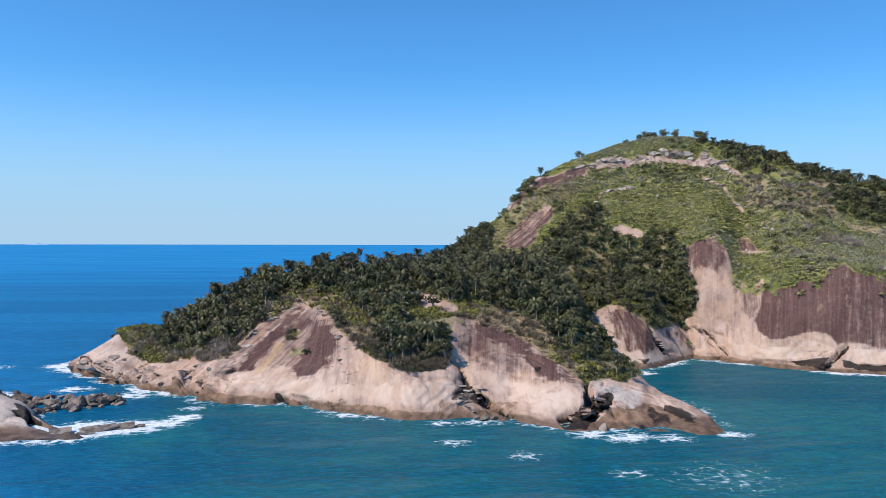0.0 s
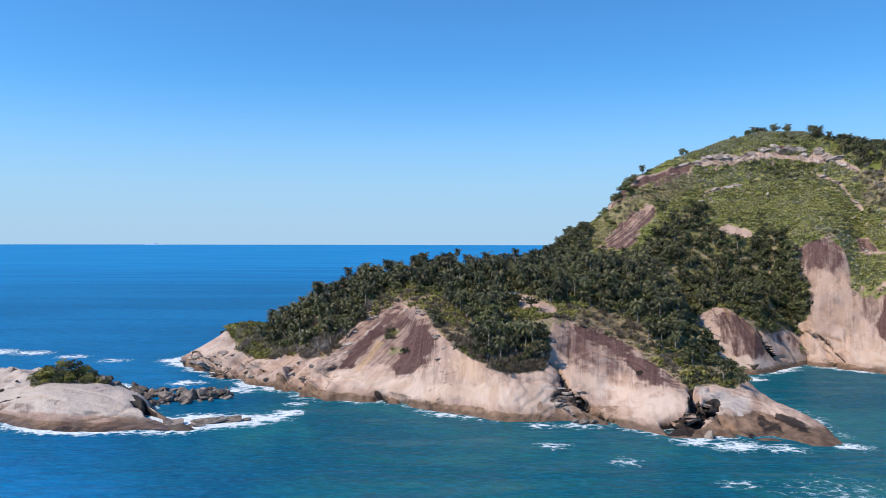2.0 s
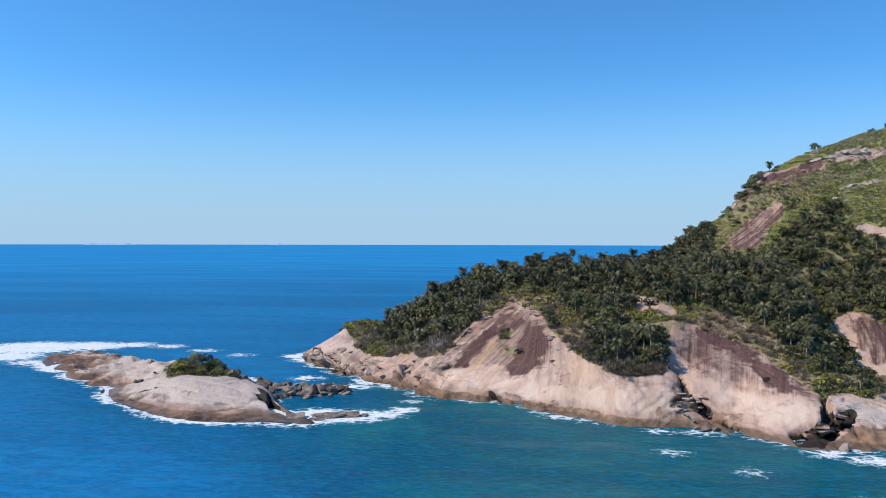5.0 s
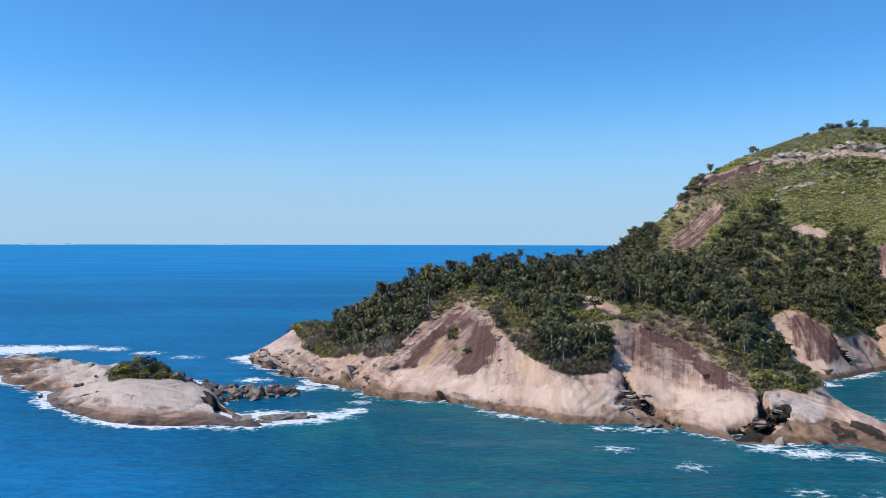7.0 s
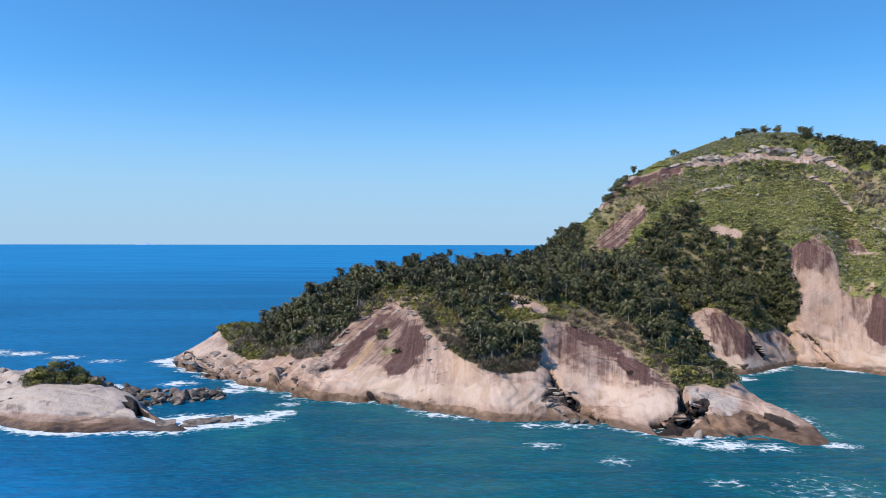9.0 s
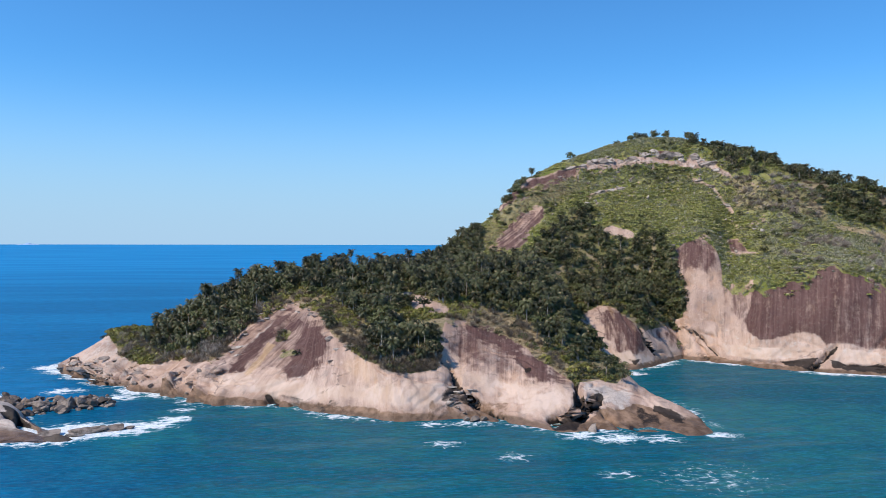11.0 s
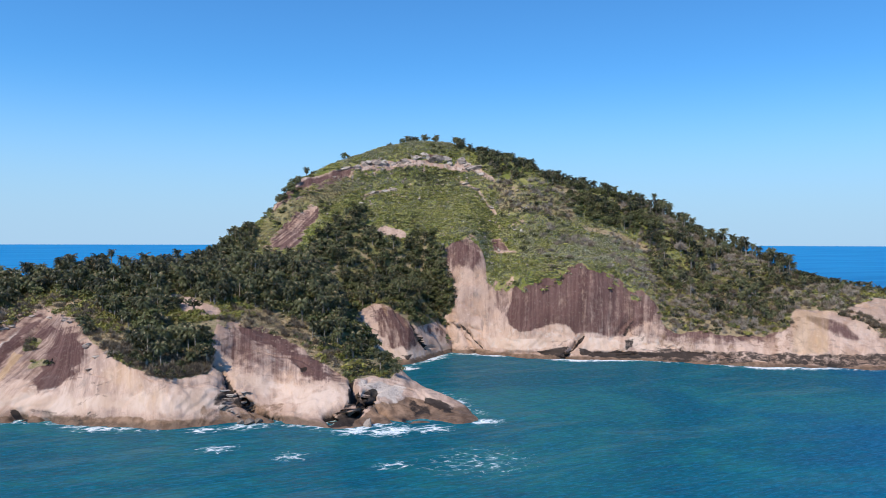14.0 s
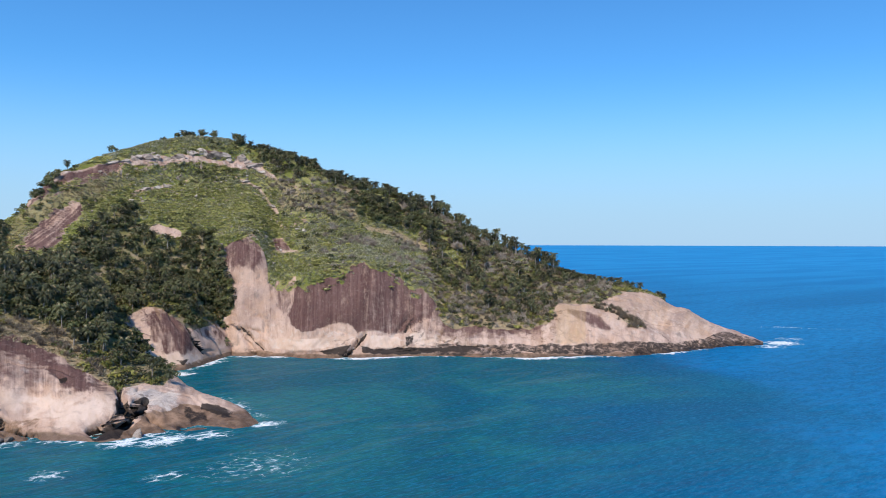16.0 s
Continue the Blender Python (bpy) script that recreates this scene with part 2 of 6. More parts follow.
    height = n.math("ADD", n.math("MULTIPLY", mid, 1.0), n.math("MULTIPLY", fine, 0.3))
    return n.done(color, rough, n.bump(height, 1.0, 0.34), Specular_IOR_Level=0.12)


def boulder_material():
    n = Nodes("dark_wet_granite")
    p = n.place()
    mid = n.noise(p, 0.8, 5, 0.65)
    oi = n.node("ShaderNodeObjectInfo").outputs["Random"]
    c = n.mix(oi, (0.09, 0.066, 0.052), (0.33, 0.265, 0.22))
    c = n.mix(n.ramp(mid, 0.4, 0.7), c, (0.07, 0.055, 0.045))
    return n.done(c, 0.75, n.bump(mid, 0.7, 0.25), Specular_IOR_Level=0.3)


def pale_rock_material():
    n = Nodes("pale_lichened_granite")
    p = n.place()
    mid = n.noise(p, 0.7, 5, 0.65)
    oi = n.node("ShaderNodeObjectInfo").outputs["Random"]
    c = n.mix(oi, (0.28, 0.215, 0.175), (0.47, 0.40, 0.34))
    c = n.mix(n.ramp(mid, 0.45, 0.65), c, (0.12, 0.085, 0.07))
    return n.done(c, 0.85, n.bump(mid, 0.7, 0.3))


def sea_material():
    """Open blue water, turquoise over the shallows by the shore, with broken foam where foam says so."""
    n = Nodes("sea_water")
    p = n.place()
    swell = n.noise(n.place((0.05, 0.16, 0.1)), 1.0, 4, 0.55, 0.4)
    chop = n.noise(n.place((0.35, 0.6, 0.3)), 1.0, 4, 0.6, 0.3)
    patches = n.noise(n.place((0.004, 0.018, 0.01)), 1.0, 3, 0.5, 0.5)
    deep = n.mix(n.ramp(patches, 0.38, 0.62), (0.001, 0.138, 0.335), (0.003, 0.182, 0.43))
    # far out the colour is lightened in place of haze and mirrored sky
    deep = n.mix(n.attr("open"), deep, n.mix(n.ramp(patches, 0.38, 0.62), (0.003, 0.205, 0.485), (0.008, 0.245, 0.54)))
    clouds = n.noise(p, 0.02, 4, 0.6, 1.0)
    depth = n.math("ADD", n.attr("shallow"), n.math("MULTIPLY", n.math("SUBTRACT", clouds, 0.5), 0.45))
    shelf = n.mix(n.ramp(clouds, 0.4, 0.65), (0.001, 0.085, 0.168), (0.002, 0.108, 0.186))
    shallow = n.mix(n.ramp(clouds, 0.4, 0.65), (0.003, 0.090, 0.108), (0.013, 0.140, 0.136))
    color = n.mix(n.ramp(depth, 0.06, 0.40), deep, shelf)
    color = n.mix(n.ramp(depth, 0.42, 0.85), color, shallow)
    silt = n.noise(n.place((0.03, 0.11, 0.1)), 1.0, 5, 0.62, 0.8)
    color = n.mix(n.math("MULTIPLY", n.ramp(silt, 0.50, 0.70), n.ramp(depth, 0.45, 0.95, 0, 0.40)), color, (0.085, 0.175, 0.165))
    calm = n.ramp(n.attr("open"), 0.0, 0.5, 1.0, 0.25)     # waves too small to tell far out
    # dark troughs and light wave faces: their shading is put into the colour
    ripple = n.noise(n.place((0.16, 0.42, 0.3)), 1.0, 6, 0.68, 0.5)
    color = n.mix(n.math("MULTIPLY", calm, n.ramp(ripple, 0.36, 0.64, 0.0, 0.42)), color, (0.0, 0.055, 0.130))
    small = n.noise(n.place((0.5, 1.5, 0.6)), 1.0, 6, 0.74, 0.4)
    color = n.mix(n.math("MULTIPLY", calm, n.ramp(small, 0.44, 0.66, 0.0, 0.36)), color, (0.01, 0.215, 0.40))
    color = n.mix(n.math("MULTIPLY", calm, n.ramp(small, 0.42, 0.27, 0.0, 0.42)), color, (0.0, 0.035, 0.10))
    veins = n.noise(p, 0.4, 8, 0.78, 1.8)
    spray = n.noise(p, 1.4, 4, 0.7, 0.6)
    lace = n.node("ShaderNodeTexVoronoi", Vector=n.place((0.30, 0.42, 0.3)), Scale=1.0)
    lace.feature = "DISTANCE_TO_EDGE"
    web = n.ramp(n.math("ADD", lace.outputs["Distance"], n.math("MULTIPLY", n.math("SUBTRACT", spray, 0.5), 0.4)), 0.02, 0.30, 1, 0)
    fm = n.math("ADD", n.math("MINIMUM", n.attr("foam"), 1.5), n.math("MULTIPLY", n.math("SUBTRACT", veins, 0.5), 3.2))
    fm = n.math("ADD", fm, n.math("MULTIPLY", n.math("SUBTRACT", web, 0.55), 0.55))
    foam = n.math("MULTIPLY", n.ramp(fm, 0.52, 1.10), n.ramp(n.attr("foam"), 0.02, 0.2))
    color = n.mix(n.math("MULTIPLY", n.ramp(fm, 0.25, 0.75, 0, 0.45), n.ramp(n.attr("foam"), 0.02, 0.3)), color, (0.10, 0.31, 0.34))
    color = n.mix(foam, color, n.mix(n.ramp(spray, 0.35, 0.6), (0.52, 0.60, 0.64), (0.84, 0.86, 0.87)))
    height = n.math("ADD", n.math("MULTIPLY", swell, 1.0), n.math("MULTIPLY", chop, 0.5))
    normal = n.bump(height, 0.9, 1.3)
    n.done(color, 0.9, normal, Specular_IOR_Level=0.0)
    # wind waves turn the glancing mirror of flat water into a partial one
    gloss = n.node("ShaderNodeBsdfGlossy", Roughness=0.16, Normal=normal)
    fres = n.node("ShaderNodeFresnel", IOR=1.33, Normal=normal).outputs["Fac"]
    fac = n.math("MULTIPLY", n.math("MINIMUM", fres, 0.13), n.ramp(foam, 0, 1, 1, 0.1))
    mixer = n.node("ShaderNodeMixShader", Fac=fac)
    n.tree.links.new(n.shader.outputs[0], mixer.inputs[1])
    n.tree.links.new(gloss.outputs[0], mixer.inputs[2])
    n.tree.links.new(mixer.outputs[0], n.tree.nodes["Material Output"].inputs["Surface"])
    return n.mat


def leaf_material(name, dark, light, dead, rough=0.55):
    """Leaves: each one varies a little, each plant more."""
    n = Nodes(name)
    geo = n.node("ShaderNodeNewGeometry")
    oi = n.node("ShaderNodeObjectInfo").outputs["Random"]
    tone = n.math("FRACT", n.math("ADD", oi, n.attr("tone")))
    c = n.mix(n.ramp(tone, 0.0, 1.0), dark, light)
    c = n.mix(n.math("MULTIPLY", geo.outputs["Random Per Island"], 0.35), c, light)
    c = n.mix(n.ramp(geo.outputs["Random Per Island"], 0.86, 0.95, 0, 0.8), c, dead)
    tree = n.tree
    n.done(c, rough, None, Specular_IOR_Level=0.35)
    thin = n.node("ShaderNodeBsdfTranslucent", Color=c)
    mixer = n.node("ShaderNodeMixShader", Fac=0.07)
    tree.links.new(n.shader.outputs[0], mixer.inputs[1])
    tree.links.new(thin.outputs[0], mixer.inputs[2])
    tree.links.new(mixer.outputs[0], tree.nodes["Material Output"].inputs["Surface"])
    return n.mat


def bark_material():
    n = Nodes("grey_bark")
    rings = n.noise(n.place((3, 3, 14)), 1.0, 3)
    c = n.mix(n.ramp(rings, 0.35, 0.7), (0.16, 0.13, 0.105), (0.36, 0.32, 0.27))
    return n.done(c, 0.9, n.bump(rings, 0.6, 0.05))


def haze_material():
    n = Nodes("distant_hazy_land")
    # the haze of the air between is mixed into the land's colour
    c = n.mix(n.noise(n.place(), 0.01, 4), (0.29, 0.42, 0.60), (0.32, 0.45, 0.63))
    return n.done(c, 1.0)


GROUND, BOULDER, PALE_ROCK, SEA, BARK, HAZE = ground_material(), boulder_material(), pale_rock_material(), sea_material(), bark_material(), haze_material()
PALM_LEAF = leaf_material("palm_leaf", (0.010, 0.013, 0.006), (0.115, 0.117, 0.048), (0.30, 0.21, 0.11), 0.45)
LEAF = leaf_material("broad_leaf", (0.009, 0.012, 0.004), (0.108, 0.114, 0.037), (0.20, 0.14, 0.07))
SHRUB_LEAF = leaf_material("yellow_green_leaf", (0.090, 0.096, 0.018), (0.27, 0.245, 0.055), (0.22, 0.17, 0.08))
DRY_LEAF = leaf_material("dry_twigs", (0.095, 0.070, 0.048), (0.20, 0.155, 0.11), (0.30, 0.24, 0.17), 0.8)
ROSETTE_LEAF = leaf_material("rosette_leaf", (0.125, 0.125, 0.050), (0.50, 0.47, 0.32), (0.68, 0.63, 0.54), 0.5)
GREY_TWIG = leaf_material("grey_twigs", (0.17, 0.13, 0.095), (0.35, 0.285, 0.225), (0.46, 0.41, 0.35), 0.8)
STRAW_LEAF = leaf_material("straw", (0.26, 0.205, 0.115), (0.50, 0.41, 0.25), (0.58, 0.50, 0.35), 0.7)
GRASS_LEAF = leaf_material("meadow_leaf", (0.115, 0.128, 0.026), (0.38, 0.355, 0.105), (0.44, 0.36, 0.22), 0.6)


# ---- the land: sections from the shore to the crest and down the far side ----
def sec(bearing, *stations):
    return (bearing, stations)


class Land:
    """A headland lofted through sections. bearing: degrees from +y; a station is the distance from the origin and the height.
    The stations count 0 at the shore, 4 at the crest, 5 at the far shore."""

    def __init__(self, sections, step, rows, seed):
        b = np.array([s[0] for s in sections])
        r = np.array([[q[0] for q in s[1]] for s in sections], float)
        z = np.array([[q[1] for q in s[1]] for s in sections], float)
        r = np.concatenate([r[:, :1] - 5, r], 1)
        z = np.concatenate([np.minimum(z[:, :1] - 3.5, 8), z], 1)
        self.az = np.arange(b[0], b[-1] + step / 2, step)
        rr, zz = monotone(b, r, self.az), monotone(b, z, self.az)
        front = np.concatenate([np.linspace(-1, 0, 7)[:-1], np.linspace(0, 4, rows), np.linspace(4, 5, rows // 4)[1:]])
        self.s = front
        k = np.arange(-1, 6)
        R = np.array([monotone(k, np.stack([rr[i], zz[i]], 1), front) for i in range(len(self.az))])
        n, m = len(self.az), len(front)
        a = np.radians(self.az)[:, None]
        P = np.stack([np.sin(a) * R[..., 0], np.cos(a) * R[..., 0], R[..., 1]], -1)
        self.A, self.S = np.repeat(self.az[:, None], m, 1), np.repeat(front[None], n, 0)
        self.P, self.seed, self.bend, self.lean, self.marks = P, seed, 4.0, 0.0, {}
        hop = np.linalg.norm(np.diff(P, axis=1), axis=-1)
        self.L = np.concatenate([np.zeros((n, 1)), np.cumsum(hop, 1)], 1)

    def along(self, s0):
        """Metres along each section from the shore side to the station s0."""
        j = np.clip(np.searchsorted(self.s, s0), 1, len(self.s) - 1)
        t = (s0 - self.s[j - 1]) / (self.s[j] - self.s[j - 1])
        return (self.L[:, j - 1] * (1 - t) + self.L[:, j] * t)[:, None]

    def from_line(self, az0, s0, az1, s1):
        """Metres from a line between two bearings and stations, and how far along it."""
        r = np.hypot(self.P[..., 0], self.P[..., 1])
        u, v = np.radians(self.A - az0) * r, self.L - self.along(s0)
        lu, lv = np.radians(az1 - az0) * r, self.along(s1) - self.along(s0)
        t = np.clip((u * lu + v * lv) / (lu * lu + lv * lv + 1e-9), 0, 1)
        return np.hypot(u - t * lu, v - t * lv), t

    def normals(self):
        du, dv = np.gradient(self.P, axis=0), np.gradient(self.P, axis=1)
        nn = np.cross(dv, du)
        nn /= np.linalg.norm(nn, axis=-1, keepdims=True) + 1e-9
        return np.where(nn[..., 2:] < -0.2, -nn, nn)

    def roughen(self, rock, amounts):
        """Push the surface in and out: broad swells, joints and grain; less under growth."""
        flat = self.P.reshape(-1, 3)
        nn = self.normals()
        d = 0
        for size, amp, kind in amounts:
            q = flat / size
            if kind == "joint":
                side = np.where(self.A.ravel() < self.bend, -1.0, 1.0)
                v = (0.5 * side * flat[:, 0] + 0.3 * flat[:, 1] + 0.85 * flat[:, 2]) / size + 0.45 * fbm(flat / (2.5 * size), 3, self.seed + 9)
                off = np.abs(v - np.round(v)) * size
                keep = smooth(-0.1, 0.25, fbm(flat / (1.3 * size), 2, self.seed + 4))
                d = d - amp * keep * np.exp(-(off / 0.45) ** 2) + 0.5 * amp * keep * (v - np.floor(v))
            elif kind == "step":
                v = fbm(q, 2, self.seed + 5) * 3
                d = d + amp * (np.floor(v) + smooth(0.35, 0.65, v - np.floor(v)))
            elif kind == "rib":
                d = d + amp * fbm(q * (1, 1, 0.12), 3, self.seed + 31)
            else:
                d = d + amp * fbm(q, 3, self.seed + int(size * 10))
        d = np.reshape(d, self.S.shape) * rock
        edge = smooth(0, 0.8, self.A - self.az[0]) * smooth(0, 0.8, self.az[-1] - self.A)
        self.P = self.P + nn * (d * edge)[..., None]

    def carve(self, az0, s0, az1, s1, width, depth):
        """A cleft along a line from one bearing and station to another, width in metres."""
        dist, t = self.from_line(az0, s0, az1, s1)
        wob = fbm(self.P.reshape(-1, 3) / 3, 3, 77).reshape(self.S.shape) * 0.8
        dist = np.maximum(dist + wob * min(1, width), 0)
        self.P = self.P - self.normals() * (depth * np.exp(-(dist / width) ** 2) * np.sin(np.pi * (0.12 + 0.76 * t)))[..., None]

    def build(self, name, label, category, attrs, kind="structure"):
        n, m = self.S.shape
        me = mesh_from(name, self.P.reshape(-1, 3), grid_faces(n, m)[:, ::-1], GROUND, {k: v.reshape(-1) for k, v in [*attrs.items(), ("along", np.radians(self.A) * 230 - self.lean * self.L), ("upslope", self.L)]}, True)
        return tagged(new(name, me), label, category, kind=kind)

    def scatter(self, count, density, rng):
        """Random places on the surface, as many where density is high: places and normals."""
        P = self.P
        c = (P[:-1, :-1] + P[1:, 1:]) / 2
        area = np.linalg.norm(np.cross(P[1:, :-1] - P[:-1, :-1], P[:-1, 1:] - P[:-1, :-1]), axis=-1)
        w = (area * density[:-1, :-1]).ravel()
        if w.sum() <= 0:
            return np.zeros((0, 3)), np.zeros((0, 3))
        pick = rng.choice(len(w), count, p=w / w.sum())
        i, j = np.unravel_index(pick, area.shape)
        u, v = rng.random((2, count, 1))
        q = P[i, j] + (P[i + 1, j] - P[i, j]) * u + (P[i, j + 1] - P[i, j]) * v
        return q, self.normals()[i, j]


CAPE = Land([
    sec(-17.6, (246, -0.4), (247, 0.2), (249, 0.5), (251, 0.6), (253, 0.4), (258, -2.0)),
    sec(-16.6, (234, 0.0), (239, 1.5), (244, 2.2), (250, 2.8), (256, 2.6), (267, -2.0)),
    sec(-15.6, (222, 0.0), (228, 1.7), (234, 3.0), (241, 4.6), (249, 5.5), (264, -2.0)),
    sec(-14.6, (212, 0.0), (219, 2.2), (226, 4.6), (235, 8.0), (244, 10.0), (262, -2.0)),
    sec(-13.7, (208, 0.0), (215, 2.4), (222, 4.6), (231, 7.7), (243, 11.0), (264, -2.0)),
    sec(-11.3, (197, 0.0), (204, 2.2), (210, 4.2), (219, 6.8), (241, 10.6), (267, -2.0)),
    sec(-7.2, (181, 0.0), (188, 4.7), (192, 6.8), (205, 10.8), (237, 18.8), (271, -2.0)),
    sec(-3.9, (176, 0.0), (183, 5.5), (190, 9.8), (206, 16.5), (238, 22.5), (274, -2.0)),
    sec(-1.0, (169, 0.0), (177, 7.2), (185, 11.9), (201, 18.2), (237, 25.3), (277, -2.0)),
    sec(2.3, (163, 0.0), (170, 7.9), (177, 12.8), (187, 15.8), (237, 26.4), (278, -2.0)),
    sec(5.1, (158, 0.0), (163, 5.6), (167, 9.1), (186, 16.0), (238, 27.1), (278, -2.0)),
    sec(8.5, (158, 0.0), (163, 4.9), (168, 8.7), (186, 17.3), (243, 27.0), (288, 0.0)),
    sec(10.3, (159, 0.0), (167, 5.5), (179, 12.1), (191, 17.4), (247, 27.3), (294, 5.0)),
    sec(13.0, (159, 0.0), (167, 4.8), (177, 10.2), (188, 14.5), (249, 27.7), (297, 8.0)),
    sec(15.6, (155, 0.0), (162, 3.9), (170, 8.1), (180, 11.4), (247, 27.5), (290, 8.0)),
    sec(18.4, (150, 0.0), (157, 3.5), (163, 5.9), (172, 7.6), (208, 14.5), (246, 4.0)),
    sec(21.1, (152, 0.0), (159, 2.3), (165, 4.6), (172, 5.8), (186, 8.0), (202, -1.0)),
    sec(23.5, (153, 0.0), (158, 1.1), (164, 2.6), (171, 3.9), (177, 3.5), (186, -1.0)),
    sec(26.0, (154, 0.0), (158, 0.5), (162, 1.2), (167, 1.7), (170, 1.5), (176, -1.0)),
    sec(28.3, (156, -0.4), (157, -0.1), (158, -0.2), (159, -0.5), (160, -0.8), (161, -1.0)),
], 0.12, 120, 3)
SLABS = Land([
    sec(18.0, (228, -1), (234, 4), (240, 9.0), (252, 12.0), (280, 21.0), (315, 15.0)),
    sec(19.2, (225, 0.0), (232, 6.4), (238, 11.6), (249, 15.2), (280, 22.2), (315, 15.0)),
    sec(21.0, (226, 0.0), (232, 6.1), (238, 12.2), (248, 16.4), (281, 23.1), (316, 18.0)),
    sec(22.6, (228, 0.0), (233, 5.0), (239, 10.2), (248, 13.6), (280, 22.0), (313, 20.0)),
    sec(24.0, (237, 0.0), (242, 4.2), (248, 7.7), (255, 10.6), (285, 19.7), (317, 20.0)),
    sec(25.2, (249, 0.0), (252, 3.2), (257, 6.3), (263, 9.1), (289, 17.3), (319, 20.0)),
    sec(26.7, (261, 0.0), (263, 1.6), (266, 3.2), (270, 4.7), (281, 9.6), (311, 10.0)),
], 0.1, 70, 21)
HILL = Land([
    sec(1.0, (262, -2.0), (266, 4), (270, 6), (276, 7), (284, 8), (320, -2.0)),
    sec(3.5, (258, 3.0), (263, 18.9), (271, 21.3), (279, 22.5), (287, 23.1), (335, -2.0)),
    sec(6.7, (250, 5.0), (257, 21.3), (267, 24.5), (277, 26.1), (287, 27.3), (355, -2.0)),
    sec(9.5, (248, 9.0), (258, 23.2), (270, 27.4), (282, 31.6), (292, 34.3), (375, -2.0)),
    sec(12.6, (250, 8.0), (262, 25.0), (276, 32.1), (290, 38.6), (310, 47.2), (405, -2.0)),
    sec(14.5, (253, 7.0), (266, 25.0), (279, 33.2), (297, 45.0), (322, 60.2), (420, -2.0)),
    sec(16.0, (256, 6.0), (270, 24.9), (281, 34.0), (302, 49.3), (332, 66.8), (432, -2.0)),
    sec(20.2, (260, 5.0), (276, 23.2), (288, 36.0), (316, 54.8), (348, 77.3), (462, -2.0)),
    sec(23.4, (262, 4.0), (281, 24.0), (290, 38.3), (318, 56.9), (350, 80.9), (468, -2.0)),
    sec(25.4, (259, 0.0), (266, 11.0), (276, 34.2), (318, 55.8), (350, 80.8), (470, -2.0)),
    sec(26.7, (253, 0.0), (261, 13.4), (275, 36.6), (316, 55.7), (349, 78.8), (468, -2.0)),
    sec(27.9, (252, 0.0), (259, 11.5), (274, 34.5), (311, 52.5), (347, 76.5), (466, -2.0)),
    sec(28.6, (251, 0.0), (256, 7.0), (268, 26.0), (304, 46.5), (344, 75.0), (463, -2.0)),
    sec(29.2, (250, 0.0), (254, 4.6), (266, 23.6), (300, 42.8), (342, 73.5), (460, -2.0)),
    sec(31.7, (244, 0.0), (248, 5.2), (259, 24.4), (294, 42.7), (334, 67.2), (449, -2.0)),
    sec(35.5, (243, 0.0), (248, 6.0), (261, 27.8), (293, 39.4), (331, 58.4), (443, -2.0)),
    sec(38.9, (245, 0.0), (250, 5.3), (262, 22.9), (293, 34.1), (331, 53.0), (435, -2.0)),
    sec(40.3, (245, 0.0), (250, 4.9), (260, 18.6), (288, 29.6), (329, 49.8), (430, -2.0)),
    sec(41.6, (245, 0.0), (250, 4.8), (259, 12.6), (287, 26.0), (327, 46.0), (424, -2.0)),
    sec(43.8, (244, 0.0), (249, 4.7), (261, 11.8), (290, 23.7), (322, 37.6), (409, -2.0)),
    sec(47.8, (245, 0.0), (251, 4.6), (262, 9.4), (290, 19.8), (313, 28.9), (390, -2.0)),
    sec(50.1, (248, 0.0), (254, 4.6), (269, 13.7), (288, 18.1), (306, 24.0), (378, -2.0)),
    sec(53.5, (252, 0.0), (260, 4.9), (278, 13.4), (294, 17.5), (306, 19.9), (367, -2.0)),
    sec(56.3, (261, 0.0), (268, 3.9), (281, 10.2), (297, 15.3), (307, 16.5), (356, -2.0)),
    sec(58.7, (271, 0.0), (277, 3.0), (285, 7.2), (297, 10.4), (305, 11.7), (341, -2.0)),
    sec(61.0, (286, 0.0), (291, 2.0), (296, 3.5), (302, 4.8), (306, 5.1), (331, -2.0)),
    sec(63.8, (298, -0.3), (299, 0.5), (300, 0.8), (301, 0.9), (303, 0.6), (308, -2.0)),
], 0.1, 130, 41)
ISLET = Land([
    sec(-30.6, (193, -0.6), (195, -0.3), (198, 0), (202, 0.1), (206, 0), (212, -1.0)),
    sec(-30.2, (190, 0.0), (193, 0.4), (198, 0.5), (202, 0.6), (206, 0.4), (212, -1.0)),
    sec(-28.4, (177, 0.0), (183, 1.2), (189, 2.3), (195, 2.7), (201, 2.4), (213, 0.6)),
    sec(-25.6, (166, 0.0), (173, 1.6), (178, 3.6), (186, 5.1), (194, 5.0), (208, 2.6)),
    sec(-23.0, (162, 0.0), (169, 1.3), (174, 3.3), (182, 4.6), (190, 4.5), (204, 1.0)),
    sec(-20.4, (160, 0.0), (165, 0.8), (170, 1.6), (176, 2.8), (182, 2.9), (194, -1.0)),
    sec(-18.9, (158, 0.0), (162, 0.2), (165, 0.4), (168, 0.7), (171, 0.4), (178, -1.0)),
    sec(-17.1, (156, -0.4), (157, 0.1), (158, 0.1), (159, -0.0), (160, -0.1), (164, -1.0)),
], 0.1, 80, 61)

